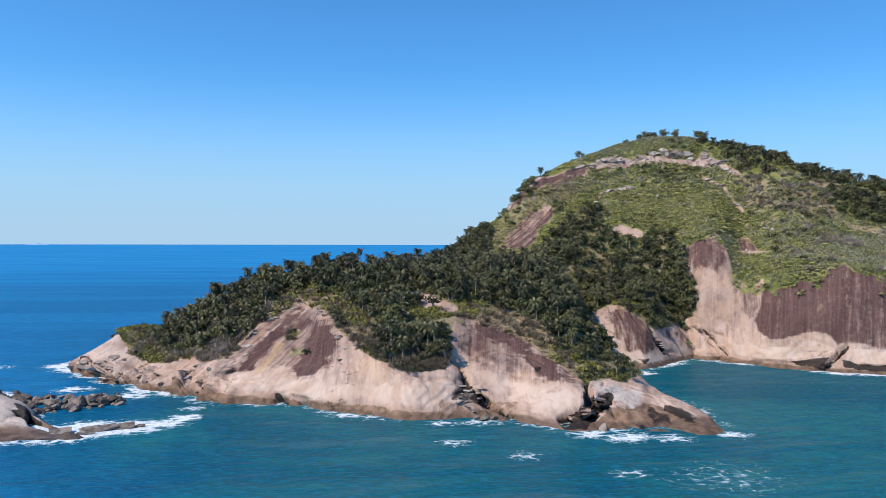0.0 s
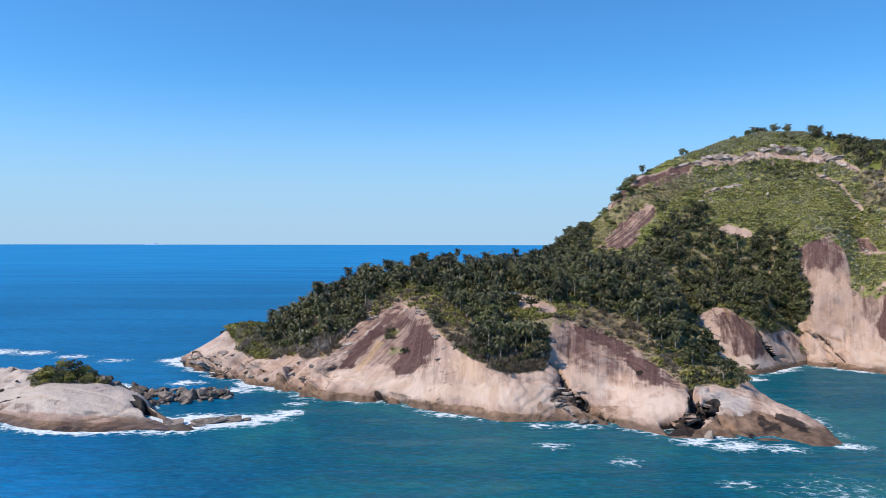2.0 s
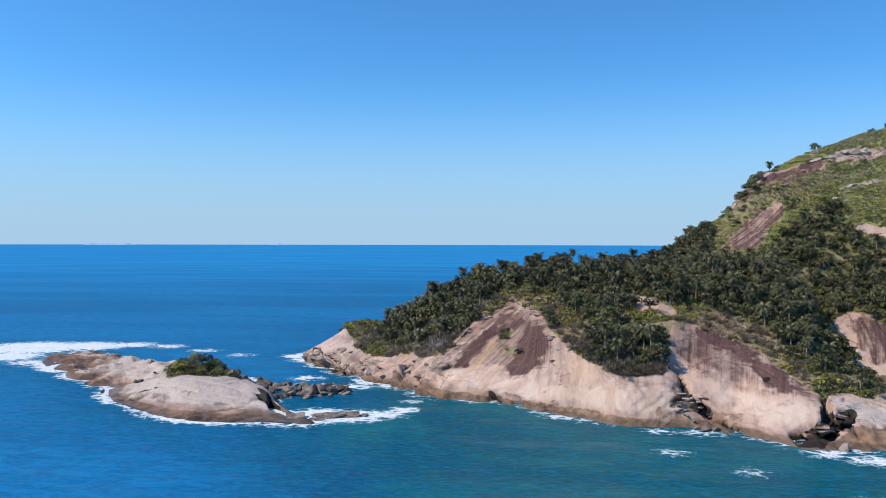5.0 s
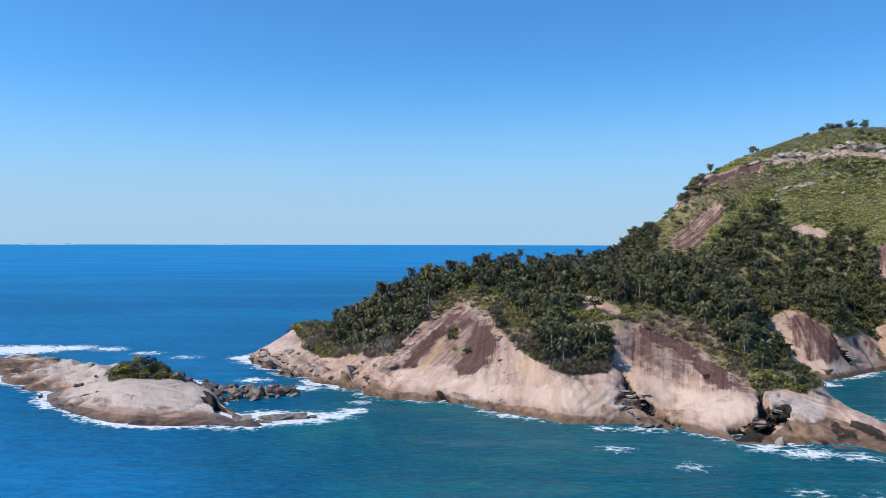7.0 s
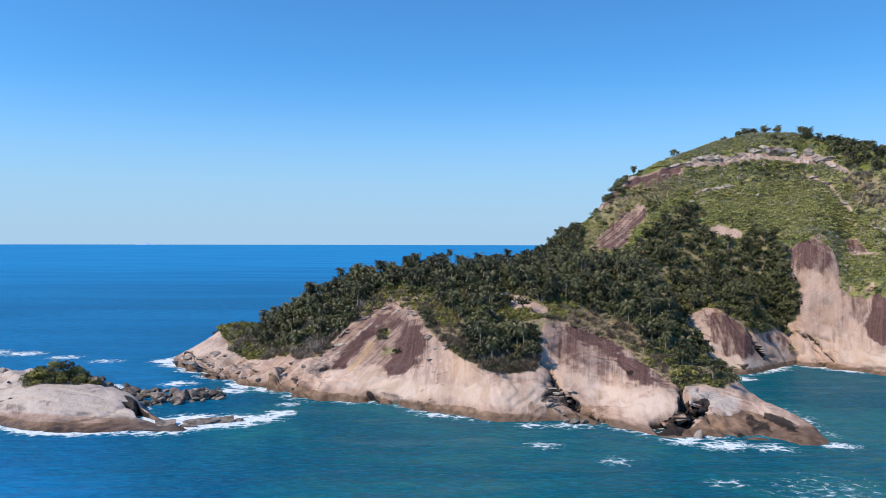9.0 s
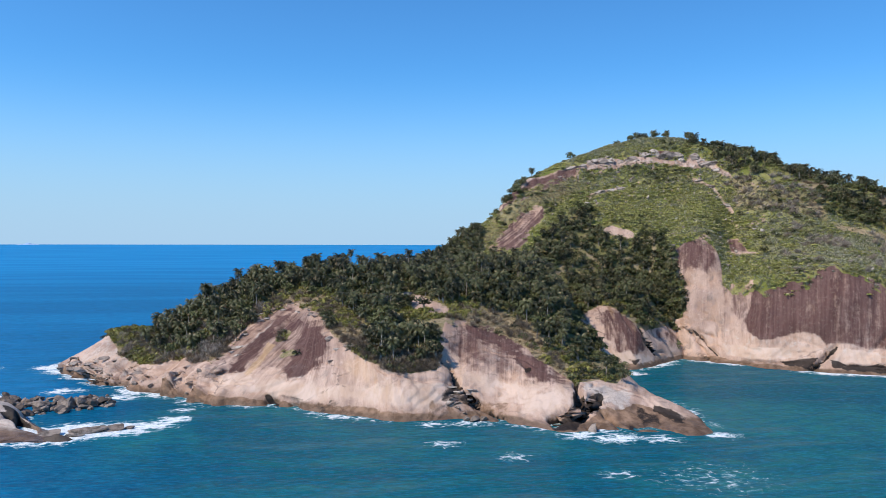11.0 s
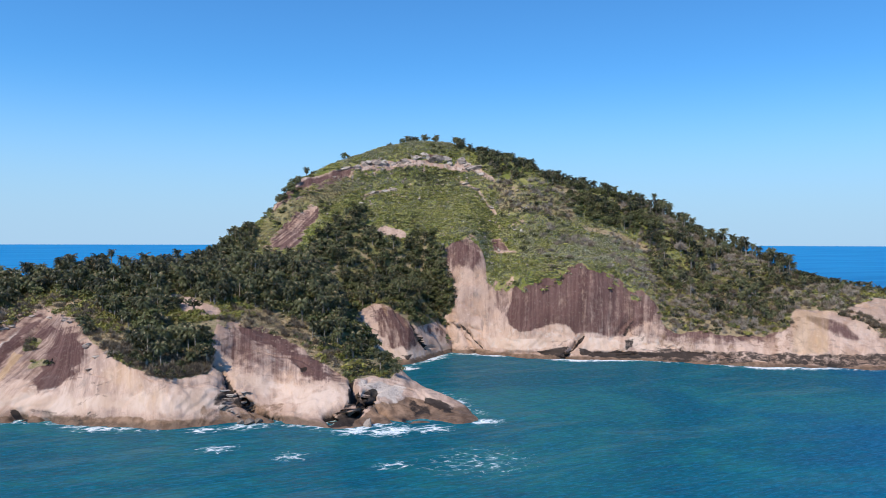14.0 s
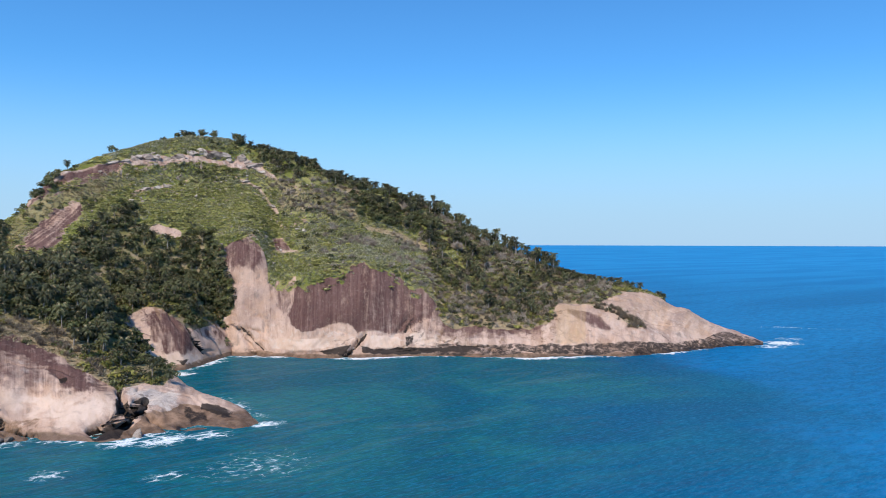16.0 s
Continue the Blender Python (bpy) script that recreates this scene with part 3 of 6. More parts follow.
REEF = Land([
    sec(-34.6, (250, -0.6), (254, -0.2), (259, 0), (264, 0.1), (270, -0.2), (276, -1.5)),
    sec(-33.6, (243, 0.0), (250, 0.5), (258, 0.7), (266, 0.9), (274, 0.6), (282, -1.5)),
    sec(-32.6, (226, 0.0), (238, 0.7), (249, 0.8), (260, 1.1), (271, 0.8), (282, -1.5)),
    sec(-31.3, (213, 0.0), (226, 0.9), (240, 1.2), (254, 1.4), (267, 1.0), (280, -1.5)),
    sec(-30.0, (205, 0.0), (216, 1.4), (228, 1.9), (241, 2.1), (254, 1.5), (270, -1.5)),
    sec(-28.8, (200, 0.0), (208, 1.7), (217, 2.6), (228, 3.0), (239, 2.3), (256, -1.5)),
    sec(-27.0, (196, 0.0), (203, 1.8), (208, 3.2), (214, 3.9), (221, 3.5), (238, -1.5)),
    sec(-25.0, (196, 0.0), (201, 1.8), (205, 3.0), (211, 3.6), (217, 3.2), (230, -1.5)),
    sec(-22.8, (194, 0.0), (197, 1.0), (200, 1.6), (204, 1.8), (209, 1.4), (220, -1.5)),
    sec(-20.5, (190, -0.6), (192, 0), (194, 0.1), (197, 0.1), (200, -0.2), (208, -1.5)),
], 0.12, 60, 81)


def near(x, a, b, soft):
    """1 between a and b, falling to 0 over soft."""
    return smooth(a - soft, a, x) * (1 - smooth(b, b + soft, x))


def line(x, *pairs):
    return np.interp(x, [p[0] for p in pairs], [p[1] for p in pairs])


def wobble(land, size, seed):
    return fbm(land.P.reshape(-1, 3) / size, 4, seed).reshape(land.S.shape)


def stroke(land, az0, s0, az1, s1, width, soft=0.5):
    """1 along a line from one bearing and station to another, width in metres to either side."""
    dist, _ = land.from_line(az0, s0, az1, s1)
    dist = dist + 0.35 * width * fbm(land.P.reshape(-1, 3) / (1.5 * width + 1), 3, 55).reshape(dist.shape)
    return 1 - smooth(width * (1 - soft), width * (1 + soft), dist)


def bands(land, az0, s0, az1, s1, size):
    """Long streaks that run alongside a line, size metres apart, about -1 to 1."""
    dist, t = land.from_line(az0, s0, az1, s1)
    q = np.stack([dist / size, t * 2.5, 0 * t], -1).reshape(-1, 3)
    return np.clip(fbm(q, 2, 71).reshape(t.shape) * 1.6, -1, 1)


def paint(land, mark, much, soft, *corners):
    """Note on the shore side of a land where a patch lies: its corners by bearing and height, soft in metres."""
    wide = radians(1) * float(np.median(np.hypot(land.P[..., 0], land.P[..., 1])))
    x = land.A * wide + soft * 0.8 * wobble(land, 2.5, 61)
    y = land.P[..., 2] + soft * 0.8 * wobble(land, 2.2, 67)
    far, inside = np.full(x.shape, 1e9), np.zeros(x.shape, bool)
    for (a0, z0), (a1, z1) in zip(corners, corners[1:] + corners[:1]):
        ex, ey, px, py = (a1 - a0) * wide, z1 - z0, x - a0 * wide, y - z0
        t = np.clip((px * ex + py * ey) / (ex * ex + ey * ey + 1e-9), 0, 1)
        far = np.minimum(far, np.hypot(px - t * ex, py - t * ey))
        inside ^= ((z0 > y) != (z1 > y)) & (px < ex * py / (ey if ey else 1e-9))
    mask = much * (1 - smooth(-soft, soft, np.where(inside, -far, far))) * (land.S < 4.1)
    land.marks[mark] = np.maximum(land.marks.get(mark, 0 * x), mask)


def marked(land, mark):
    return land.marks.get(mark, 0 * land.A)


def most(*masks):
    out = masks[0]
    for m in masks[1:]:
        out = np.maximum(out, m)
    return out


# what grows where, by bearing and station
A, S = CAPE.A, CAPE.S
wc = wobble(CAPE, 7, 5)
cape_line = line(A, (-17, 6), (-15.0, 4.4), (-14.5, 3.6), (-14.1, 2.7), (-13.8, 2.35), (-13, 2.15), (-12.2, 1.95), (-11.6, 2.25), (-10.6, 2.85), (-9.6, 2.6), (-8.9, 2.45), (-7.8, 2.2), (-7, 2.4), (-6.4, 2.7), (-5, 2.95), (-3.8, 3.1), (-2.8, 3.2), (-1.5, 3.12), (0, 2.95), (0.5, 2.5), (2.3, 1.75), (3.4, 1.6), (5, 1.85), (6.6, 1.75), (8.4, 2.05), (8.7, 2.8), (8.9, 3.1), (10.6, 2.85), (12.5, 2.95), (14.4, 2.95), (16, 2.75), (17.4, 2.7), (18.2, 2.5), (19.2, 2.75), (20.3, 3.05), (21.4, 3.1), (22, 3.6), (22.6, 6))
cape_veg = smooth(-0.16, 0.16, S - cape_line + 0.2 * wc)
cape_rockpatch = most(stroke(CAPE, 6.2, 3.48, 7.2, 3.36, 2.0), stroke(CAPE, 7.0, 3.34, 8.7, 3.16, 3.0), stroke(CAPE, -4.6, 3.05, -3.4, 3.2, 1.2) * 0.8, stroke(CAPE, -7.2, 2.6, -6.0, 2.9, 1.0) * 0.7)
cape_veg = cape_veg * (1 - cape_rockpatch)
cape_veg = np.maximum(cape_veg, most(stroke(CAPE, -3.0, 2.35, -2.6, 2.5, 1.4), stroke(CAPE, -2.7, 1.75, -2.2, 1.8, 1.2)) * 0.9)
cape_dry = most(near(A, -4.5, 1.2, 0.8) * near(S, 2.9, 3.42, 0.1), near(A, 0.6, 2.6, 0.5) * near(S, 1.9, 3.2, 0.2), near(A, 9.5, 17.5, 0.6) * near(S, 2.6, 3.22, 0.08), near(A, -11.5, -7, 1) * near(S, 2.2, 2.8, 0.2))
HA, HS = HILL.A, HILL.S
wh = wobble(HILL, 9, 6)
hill_line = line(HA, (1, -2), (24.2, -2), (24.9, 1.5), (25.2, 2.02), (26.8, 2.03), (27.6, 2.08), (28.2, 2.0), (28.7, 1.85), (29.2, 1.92), (31, 1.93), (33, 1.9), (34.6, 1.93), (35.5, 1.98), (37, 1.9), (39, 1.92), (40, 2.0), (40.6, 1.9), (41.5, 1.6), (44, 1.5), (47, 1.55), (49, 1.7), (49.8, 2.2), (51, 2.35), (52.8, 2.1), (53.2, 2.6), (54.5, 3.2), (57, 4.0), (60, 6))
hill_veg = smooth(-0.1, 0.1, HS - hill_line + 0.10 * wh + 0.16 * near(HA, 27.2, 41, 0.5) * wobble(HILL, 2.6, 29) + 0.10 * near(HA, 40, 60, 1) * (wh + wobble(HILL, 3.5, 19)))
pebbles = smooth(0.55, 0.8, wobble(HILL, 2.6, 15)) * near(HA, 19, 30, 3) * near(HS, 2.9, 3.45, 0.2)
ridge_rock = most(stroke(HILL, 13.6, 3.78, 16.0, 3.62, 4.2, 0.3), stroke(HILL, 16.0, 3.62, 18.1, 3.55, 3.4, 0.3), stroke(HILL, 18.1, 3.55, 21.2, 3.46, 2.2, 0.3), stroke(HILL, 21.2, 3.46, 26.1, 3.42, 1.8, 0.4), stroke(HILL, 26.1, 3.42, 28.7, 3.5, 2.2, 0.4))
hill_rockpatch = most(ridge_rock, stroke(HILL, 20.9, 2.26, 22.0, 2.1, 2.4, 0.3), stroke(HILL, 18.6, 3.55, 21.4, 3.5, 1.5), stroke(HILL, 21.8, 3.47, 23.2, 3.48, 1.4), stroke(HILL, 23.8, 3.55, 25.6, 3.52, 1.8), stroke(HILL, 26.4, 3.52, 28.0, 3.46, 1.8), stroke(HILL, 29.3, 2.5, 30.3, 2.52, 2.0), stroke(HILL, 19.3, 3.05, 21.6, 3.1, 1.2) * 0.8, stroke(HILL, 26.6, 3.2, 29.0, 3.15, 1.4) * 0.7, pebbles * 0.8)
hill_veg = hill_veg * (1 - hill_rockpatch)
hill_veg = np.maximum(hill_veg, stroke(HILL, 53.0, 2.0, 55.4, 1.5, 2.0) * 0.5)
hill_dry = most(near(HA, 29.5, 34.5, 0.8) * near(HS, 3.22, 3.48, 0.06) * (0.45 + 0.5 * smooth(-0.1, 0.4, wobble(HILL, 4, 44))), stroke(HILL, 36.0, 3.14, 41.0, 3.2, 2.7, 0.3), near(HA, 41, 52, 1.5) * near(HS, 1.3, 2.6, 0.3) * 0.8, stroke(HILL, 13, 3.5, 18, 3.2, 6) * 0.4, stroke(HILL, 34.0, 3.66, 40.4, 3.68, 3.0, 0.3) * 0.9)
ws = wobble(SLABS, 7, 7)
slab_line = line(SLABS.A, (18, 2.2), (19, 2.7), (20, 2.95), (21, 3.0), (22.2, 2.7), (22.9, 2.35), (23.4, 2.4), (24.2, 2.75), (25.2, 3.0), (26, 3.2), (26.7, 3.6))
slab_veg = smooth(-0.14, 0.14, SLABS.S - slab_line + 0.2 * ws)

CAPE.lean = 0.75 * near(A, -14, -2, 3.5)
ROCK_CAPE, ROCK_SLABS, ROCK_HILL = 1 - 0.5 * cape_veg, 1 - 0.5 * slab_veg, 1 - 0.4 * hill_veg
CAPE.roughen(ROCK_CAPE, ((18, 0.7, ""), (5, 0.18, ""), (9, 0.3, "step"), (13, 0.6, "joint"), (2.2, 0.12, "rib"), (1.6, 0.08, "")))
CAPE.roughen(near(A, -17, -8, 2) * (1 - smooth(1.2, 2.6, S)), ((4.5, 0.9, "step"), (4, 1.0, "joint"), (2, 0.35, "")))
SLABS.roughen(ROCK_SLABS, ((14, 0.6, ""), (4, 0.15, ""), (12, 0.45, "joint"), (2.4, 0.2, "rib"), (1.5, 0.07, "")))
HILL.roughen(ROCK_HILL, ((24, 0.9, ""), (7, 0.3, ""), (9, 0.3, "step"), (17, 0.6, "joint"), (3, 0.14, "rib"), (2, 0.1, "")))
HILL.roughen(most(ridge_rock, near(HA, 18.5, 28.2, 0.5) * near(HS, 3.4, 3.62, 0.05), 0.5 * near(HA, 39, 62, 2) * near(HS, -0.5, 1.0, 0.15)), ((5, 0.45, "step"), (7, 0.8, "joint"), (2, 0.25, "")))
ISLET.roughen(1.0, ((9, 0.3, ""), (3, 0.10, ""), (9, 0.35, "joint"), (1.2, 0.05, "")))
REEF.roughen(1.0, ((6, 0.5, ""), (4, 0.35, "step"), (5, 0.5, "joint"), (1.2, 0.1, "")))

# clefts, overhangs and ledges
CAPE.carve(8.5, 2.5, 10.0, 0.95, 0.7, 2.6)
CAPE.carve(10.0, 1.0, 13.4, -0.1, 0.7, 2.6)
CAPE.carve(9.2, 1.05, 10.7, 1.0, 0.35, 1.0)
CAPE.carve(9.3, 0.82, 10.9, 0.75, 0.35, 1.2)
CAPE.carve(9.6, 0.6, 11.0, 0.52, 0.4, 1.3)
CAPE.carve(10.2, 0.32, 11.3, 0.25, 0.4, 1.0)
CAPE.carve(10.6, 0.7, 11.9, 0.15, 0.5, 1.3)
CAPE.carve(18.5, 2.75, 19.0, 1.4, 0.45, 2.2)
CAPE.carve(18.8, 1.9, 18.9, 0.75, 0.9, 4.2)
CAPE.carve(19.5, 1.25, 20.3, 2.05, 0.9, 4.5)
CAPE.carve(18.6, 0.8, 17.0, 0.45, 0.8, 3.0)
CAPE.carve(-3.8, 0.3, -3.4, 0.12, 1.0, 1.8)
CAPE.carve(-6.6, 0.7, -5.2, 0.62, 0.3, 0.9)
CAPE.carve(19.1, 1.3, 17.0, 0.35, 1.1, 3.2)
CAPE.carve(19.3, 1.0, 20.1, 1.9, 1.0, 4.0)
CAPE.carve(20.1, 1.3, 22.4, 0.2, 0.6, 1.4)
CAPE.carve(19.9, 2.75, 19.7, 2.45, 0.3, 0.9)
CAPE.carve(14.7, 2.1, 15.2, 1.95, 0.9, 1.1)
CAPE.carve(-2.4, 0.25, -1.9, 0.15, 0.9, 1.6)
CAPE.carve(-6.2, 0.75, -4.9, 0.78, 0.3, 0.8)
CAPE.carve(-4.6, 2.2, -2.2, 2.9, 0.8, 0.9)
CAPE.carve(23.8, 0.9, 25.6, 0.2, 0.5, 0.8)
HILL.carve(25.2, 1.1, 26.2, 1.0, 0.4, 1.1)
HILL.carve(25.6, 0.85, 26.6, 0.8, 0.35, 0.9)
HILL.carve(25.9, 1.35, 26.4, 0.7, 0.35, 0.9)
HILL.carve(29.8, 0.35, 33.6, 0.42, 0.4, 0.9)
CAPE.carve(-0.6, 1.55, 1.6, 1.1, 0.3, 0.5)
CAPE.carve(-7.6, 1.2, -5.6, 1.5, 0.4, 0.8)
SLABS.carve(22.9, 2.4, 24.1, 0.7, 0.45, 2.0)
SLABS.carve(24.4, 2.2, 25.4, 0.3, 0.35, 0.7)
SLABS.carve(21.6, 2.9, 22.6, 1.6, 0.4, 0.6)
HILL.carve(34.0, 0.05, 35.6, 1.1, 0.5, 2.2)
HILL.carve(26.8, 1.12, 27.7, 1.27, 0.35, 1.3)
HILL.carve(27.3, 0.93, 28.1, 1.08, 0.4, 1.5)
HILL.carve(27.0, 0.72, 28.2, 0.72, 0.4, 1.4)
HILL.carve(27.4, 0.47, 28.4, 0.6, 0.4, 1.3)
HILL.carve(28.2, 0.6, 28.4, 1.1, 0.35, 1.0)
HILL.carve(26.6, 0.75, 28.2, 0.25, 0.6, 1.8)
HILL.carve(38.2, 1.0, 40.5, 1.6, 0.6, 1.2)
HILL.carve(36.0, 0.5, 42.0, 0.42, 0.35, 0.9)
HILL.carve(26.0, 0.9, 27.7, 0.1, 0.9, 1.8)
HILL.carve(26.6, 1.1, 27.6, 1.05, 0.4, 1.1)
HILL.carve(27.2, 0.75, 28.0, 0.7, 0.4, 1.0)
HILL.carve(37.5, 0.9, 39.2, 1.5, 0.8, 1.4)
HILL.carve(41.0, 0.95, 46.5, 0.55, 0.5, 1.3)
HILL.carve(27.0, 3.38, 28.2, 3.36, 0.8, 1.6)
ISLET.P[..., 2] += 0.5 * near(ISLET.A, -21.2, -20.05, 0.9) * near(ISLET.S, 2.0, 3.2, 0.6) - 2.6 * smooth(-20.05, -19.88, ISLET.A) * (1 - smooth(-19.1, -18.6, ISLET.A)) * near(ISLET.S, 1.9, 3.0, 0.35)
ISLET.carve(-25.8, 1.55, -21.4, 1.1, 0.3, 0.55)
ISLET.carve(-24.2, 1.2, -22.6, 1.35, 0.35, 0.7)
ISLET.carve(-28.4, 2.4, -25.0, 2.1, 0.35, 0.8)
ISLET.carve(-26.0, 3.0, -22.0, 2.5, 0.3, 0.5)
ISLET.carve(-23.5, 1.9, -20.6, 1.7, 0.3, 0.6)
ISLET.carve(-29.2, 2.6, -27.6, 3.4, 0.4, 0.9)
ISLET.carve(-28.0, 3.0, -26.4, 3.7, 0.35, 0.8)
ISLET.carve(-29.9, 0.6, -28.2, 1.75, 0.6, 1.5)
ISLET.carve(-28.2, 1.75, -26.2, 2.3, 0.4, 0.9)
ISLET.carve(-30.0, 1.5, -27.6, 2.35, 0.45, 1.3)
ISLET.carve(-27.4, 2.7, -25.2, 3.0, 0.35, 0.9)
ISLET.carve(-20.4, 2.5, -19.9, 2.2, 0.9, 2.6)
ISLET.carve(-24.6, 0.75, -23.0, 0.9, 0.3, 0.5)

wood_top = line(HA, (1, 6), (10.5, 6), (11.2, 4.0), (11.6, 2.0), (12.3, 1.55), (13.1, 1.5), (14.6, 1.75), (15.2, 2.1), (16.9, 2.45), (18.1, 2.75), (20, 2.4), (21.9, 2.05), (24.9, 1.95), (25.4, 1.6), (25.8, 1.0))
wood_left = near(HA, 1, 25.2, 0.4) * (1 - smooth(-0.08, 0.12, HS - wood_top + 0.15 * wh)) * (1 - smooth(4.3, 4.7, HS))
wood_left = wood_left * (1 - stroke(HILL, 20.6, 2.16, 22.3, 1.98, 3.6, 0.3))
lap_edge = np.interp(HS, [0.9, 1.2, 1.5, 1.75, 2.0], [25.6, 26.0, 25.9, 25.4, 24.9])
lap = (1 - smooth(-0.15, 0.2, HA - lap_edge + 0.25 * wh)) * near(HA, 24.4, 28, 0.3) * near(HS, 1.05, 1.95, 0.08)
hill_veg = np.maximum(hill_veg, lap)
zero = np.zeros_like
# stains, pale faces and bare rock by bearing and height
paint(HILL, "stain", 1.0, 0.5, (30.3, 22.6), (31.5, 23), (32.6, 24.6), (33.5, 29), (34.7, 31), (35.5, 30), (35.5, 7.7), (35, 7.3), (34.4, 9.7), (33.4, 10.4), (32.2, 8.6), (31.1, 7.6), (30.3, 9.3), (29.9, 12.3), (30.2, 16.8))
paint(HILL, "stain", 0.85, 0.8, (35.4, 29.6), (36.6, 28.2), (37.6, 26), (38.5, 24), (39.9, 21.5), (40.9, 17), (40.4, 11), (38.9, 9.2), (38.4, 6.8), (37, 6.9), (36, 7.8), (35.4, 7.3))
paint(HILL, "stain", 0.85, 2.5, (25.0, 39), (28.4, 37), (28.2, 28), (27.1, 26), (26.2, 27), (25.3, 29))
paint(HILL, "stain", 0.38, 2.0, (25.0, 36), (28.2, 34), (29.4, 24), (30.2, 14), (30.6, 8), (28, 10), (27, 18), (25.6, 24))
paint(HILL, "stain", 0.6, 0.8, (28.9, 23), (30.4, 22.8), (30.2, 17.7), (29.8, 12.3), (29.2, 13.9), (28.9, 19.3))
paint(HILL, "bare", 1.0, 0.5, (28.7, 37.7), (29.5, 37.7), (30.2, 33), (29.1, 33))
paint(HILL, "stain", 0.6, 1.5, (40.6, 15.5), (42.7, 12.6), (43.8, 10), (42.7, 7.1), (40.8, 7.8), (40.1, 10.2))
paint(HILL, "pale", 1.0, 0.6, (28.6, 5.4), (31.1, 5.4), (33.4, 6.1), (34.8, 6.3), (34.5, 4.3), (32.6, 2.8), (30.6, 2), (28.8, 2))
paint(HILL, "pale", 1.0, 0.6, (35.6, 6.3), (38, 5.9), (38.1, 3.2), (36.6, 2.3), (35.5, 3.5))
paint(HILL, "pale", 0.9, 0.6, (38.7, 6.7), (39.9, 7.7), (40.2, 4.8), (41.8, 5.4), (42.7, 4.2), (41, 2.7), (39.3, 3.2))
paint(HILL, "stain", 0.85, 1.4, (40.8, 14), (43, 13.4), (46.5, 10.5), (49, 9.5), (48.5, 6.5), (44, 5.6), (41, 7))
paint(HILL, "pale", 0.3, 2.0, (26.5, 26.7), (28, 30.9), (29, 19.3), (29.6, 12.2), (31, 5.9), (28.6, 5.1), (27.8, 14.6), (26.7, 15.4))
paint(HILL, "black", 0.85, 0.4, (32.2, 2.1), (34.6, 3.7), (34.1, 0.7), (32.6, 1.1))
paint(HILL, "black", 0.85, 0.4, (35.2, 3.5), (37, 2), (38.2, 2.8), (40.9, 2.2), (42.7, 3.3), (44.1, 2.9), (44.2, 1.6), (39, 0.4), (35.4, 1))
paint(HILL, "black", 0.7, 0.5, (38.4, 5.9), (39.3, 6.8), (39.1, 3.5), (38.6, 2.7))
paint(HILL, "black", 0.7, 0.5, (38.7, 10.2), (39.5, 13.4), (38.5, 6.7), (38.2, 6.4))
paint(HILL, "bare", 1.0, 1.6, (12.1, 33.3), (14.4, 47.3), (15, 48.9), (16, 50.1), (16.4, 47.8), (15.2, 40.6), (14.4, 34.3), (12.7, 32.9))
paint(HILL, "bare", 1.0, 1.6, (13.8, 51), (18.1, 66.2), (18.6, 64.9), (18.1, 62.5), (16.5, 58.4), (14.8, 53.4))
paint(CAPE, "stain", 1.5, 0.7, (-1.88, 19.4), (-4.04, 12.1), (-5.72, 5.8), (-6.68, 5.8), (-5.84, 8.8), (-3.2, 16.8))
paint(CAPE, "stain", 1.4, 0.5, (-1.64, 17.3), (-1.4, 16.6), (-2.36, 13.4), (-2.96, 12.7), (-3.08, 13.4), (-2.36, 15.9))
paint(CAPE, "stain", 1.25, 1.2, (-1.28, 16.4), (0.04, 16.5), (0.16, 13.4), (-0.2, 9.2), (-0.92, 6.3), (-2.48, 5), (-2.36, 9), (-1.76, 13.1))
paint(CAPE, "grey", 0.8, 0.8, (-2.12, 8.6), (-1.16, 9.2), (-1.28, 5.7), (-2.12, 5))
paint(CAPE, "grey", 0.7, 0.8, (-6.2, 8.4), (-3.56, 16.7), (-3.2, 15.9), (-4.76, 11.4))
paint(CAPE, "ochre", 0.9, 0.5, (-3.92, 11.7), (-3.32, 11.3), (-4.4, 7.7), (-5.24, 5.4), (-5.6, 5.7), (-4.76, 8.5))
paint(CAPE, "ochre", 0.4, 1.0, (0.88, 10.5), (2.44, 9.3), (3.52, 5.9), (1, 5.6))
paint(CAPE, "stain", 0.62, 1.5, (-7.5, 8), (-5.5, 15), (-3.4, 19.5), (-1.5, 19), (0.2, 17), (0.6, 11), (-0.2, 6.5), (-2.5, 6.3), (-5, 6.5))
paint(CAPE, "stain", 0.6, 1.8, (9.2, 16.5), (12.5, 15), (16.1, 9.6), (18.2, 7.2), (16.1, 5.2), (13.6, 6.2), (11.1, 7.6), (9.7, 9.8))
paint(CAPE, "pale", 0.9, 1.5, (-7.76, 4.8), (-5.84, 5.6), (-2.84, 4.8), (-0.44, 5.1), (2.44, 5.6), (6.28, 6.7), (9.04, 5.6), (9.88, 2.4), (7.6, 2), (2.44, 2.8), (-1.16, 1.8), (-4.52, 2.4), (-7.64, 2.9))
paint(CAPE, "black", 0.5, 1.0, (-1.16, 1.5), (1.96, 2.6), (2.44, 0.5), (0.04, -0.2))
paint(CAPE, "stain", 1.45, 1.4, (10.24, 16.2), (11.08, 16.5), (12.76, 14.3), (14.44, 12.3), (16.12, 10.2), (16.36, 9.1), (16.12, 7.9), (15.04, 8.3), (14.44, 9.6), (13.6, 10.9), (12.76, 12.3), (11.56, 13.2), (10.72, 13.9))
paint(CAPE, "stain", 1.05, 1.8, (14.44, 9.6), (16.36, 9.5), (17.8, 7.9), (18.16, 6.9), (16.96, 6.6), (15.4, 5.9), (14.68, 7.3))
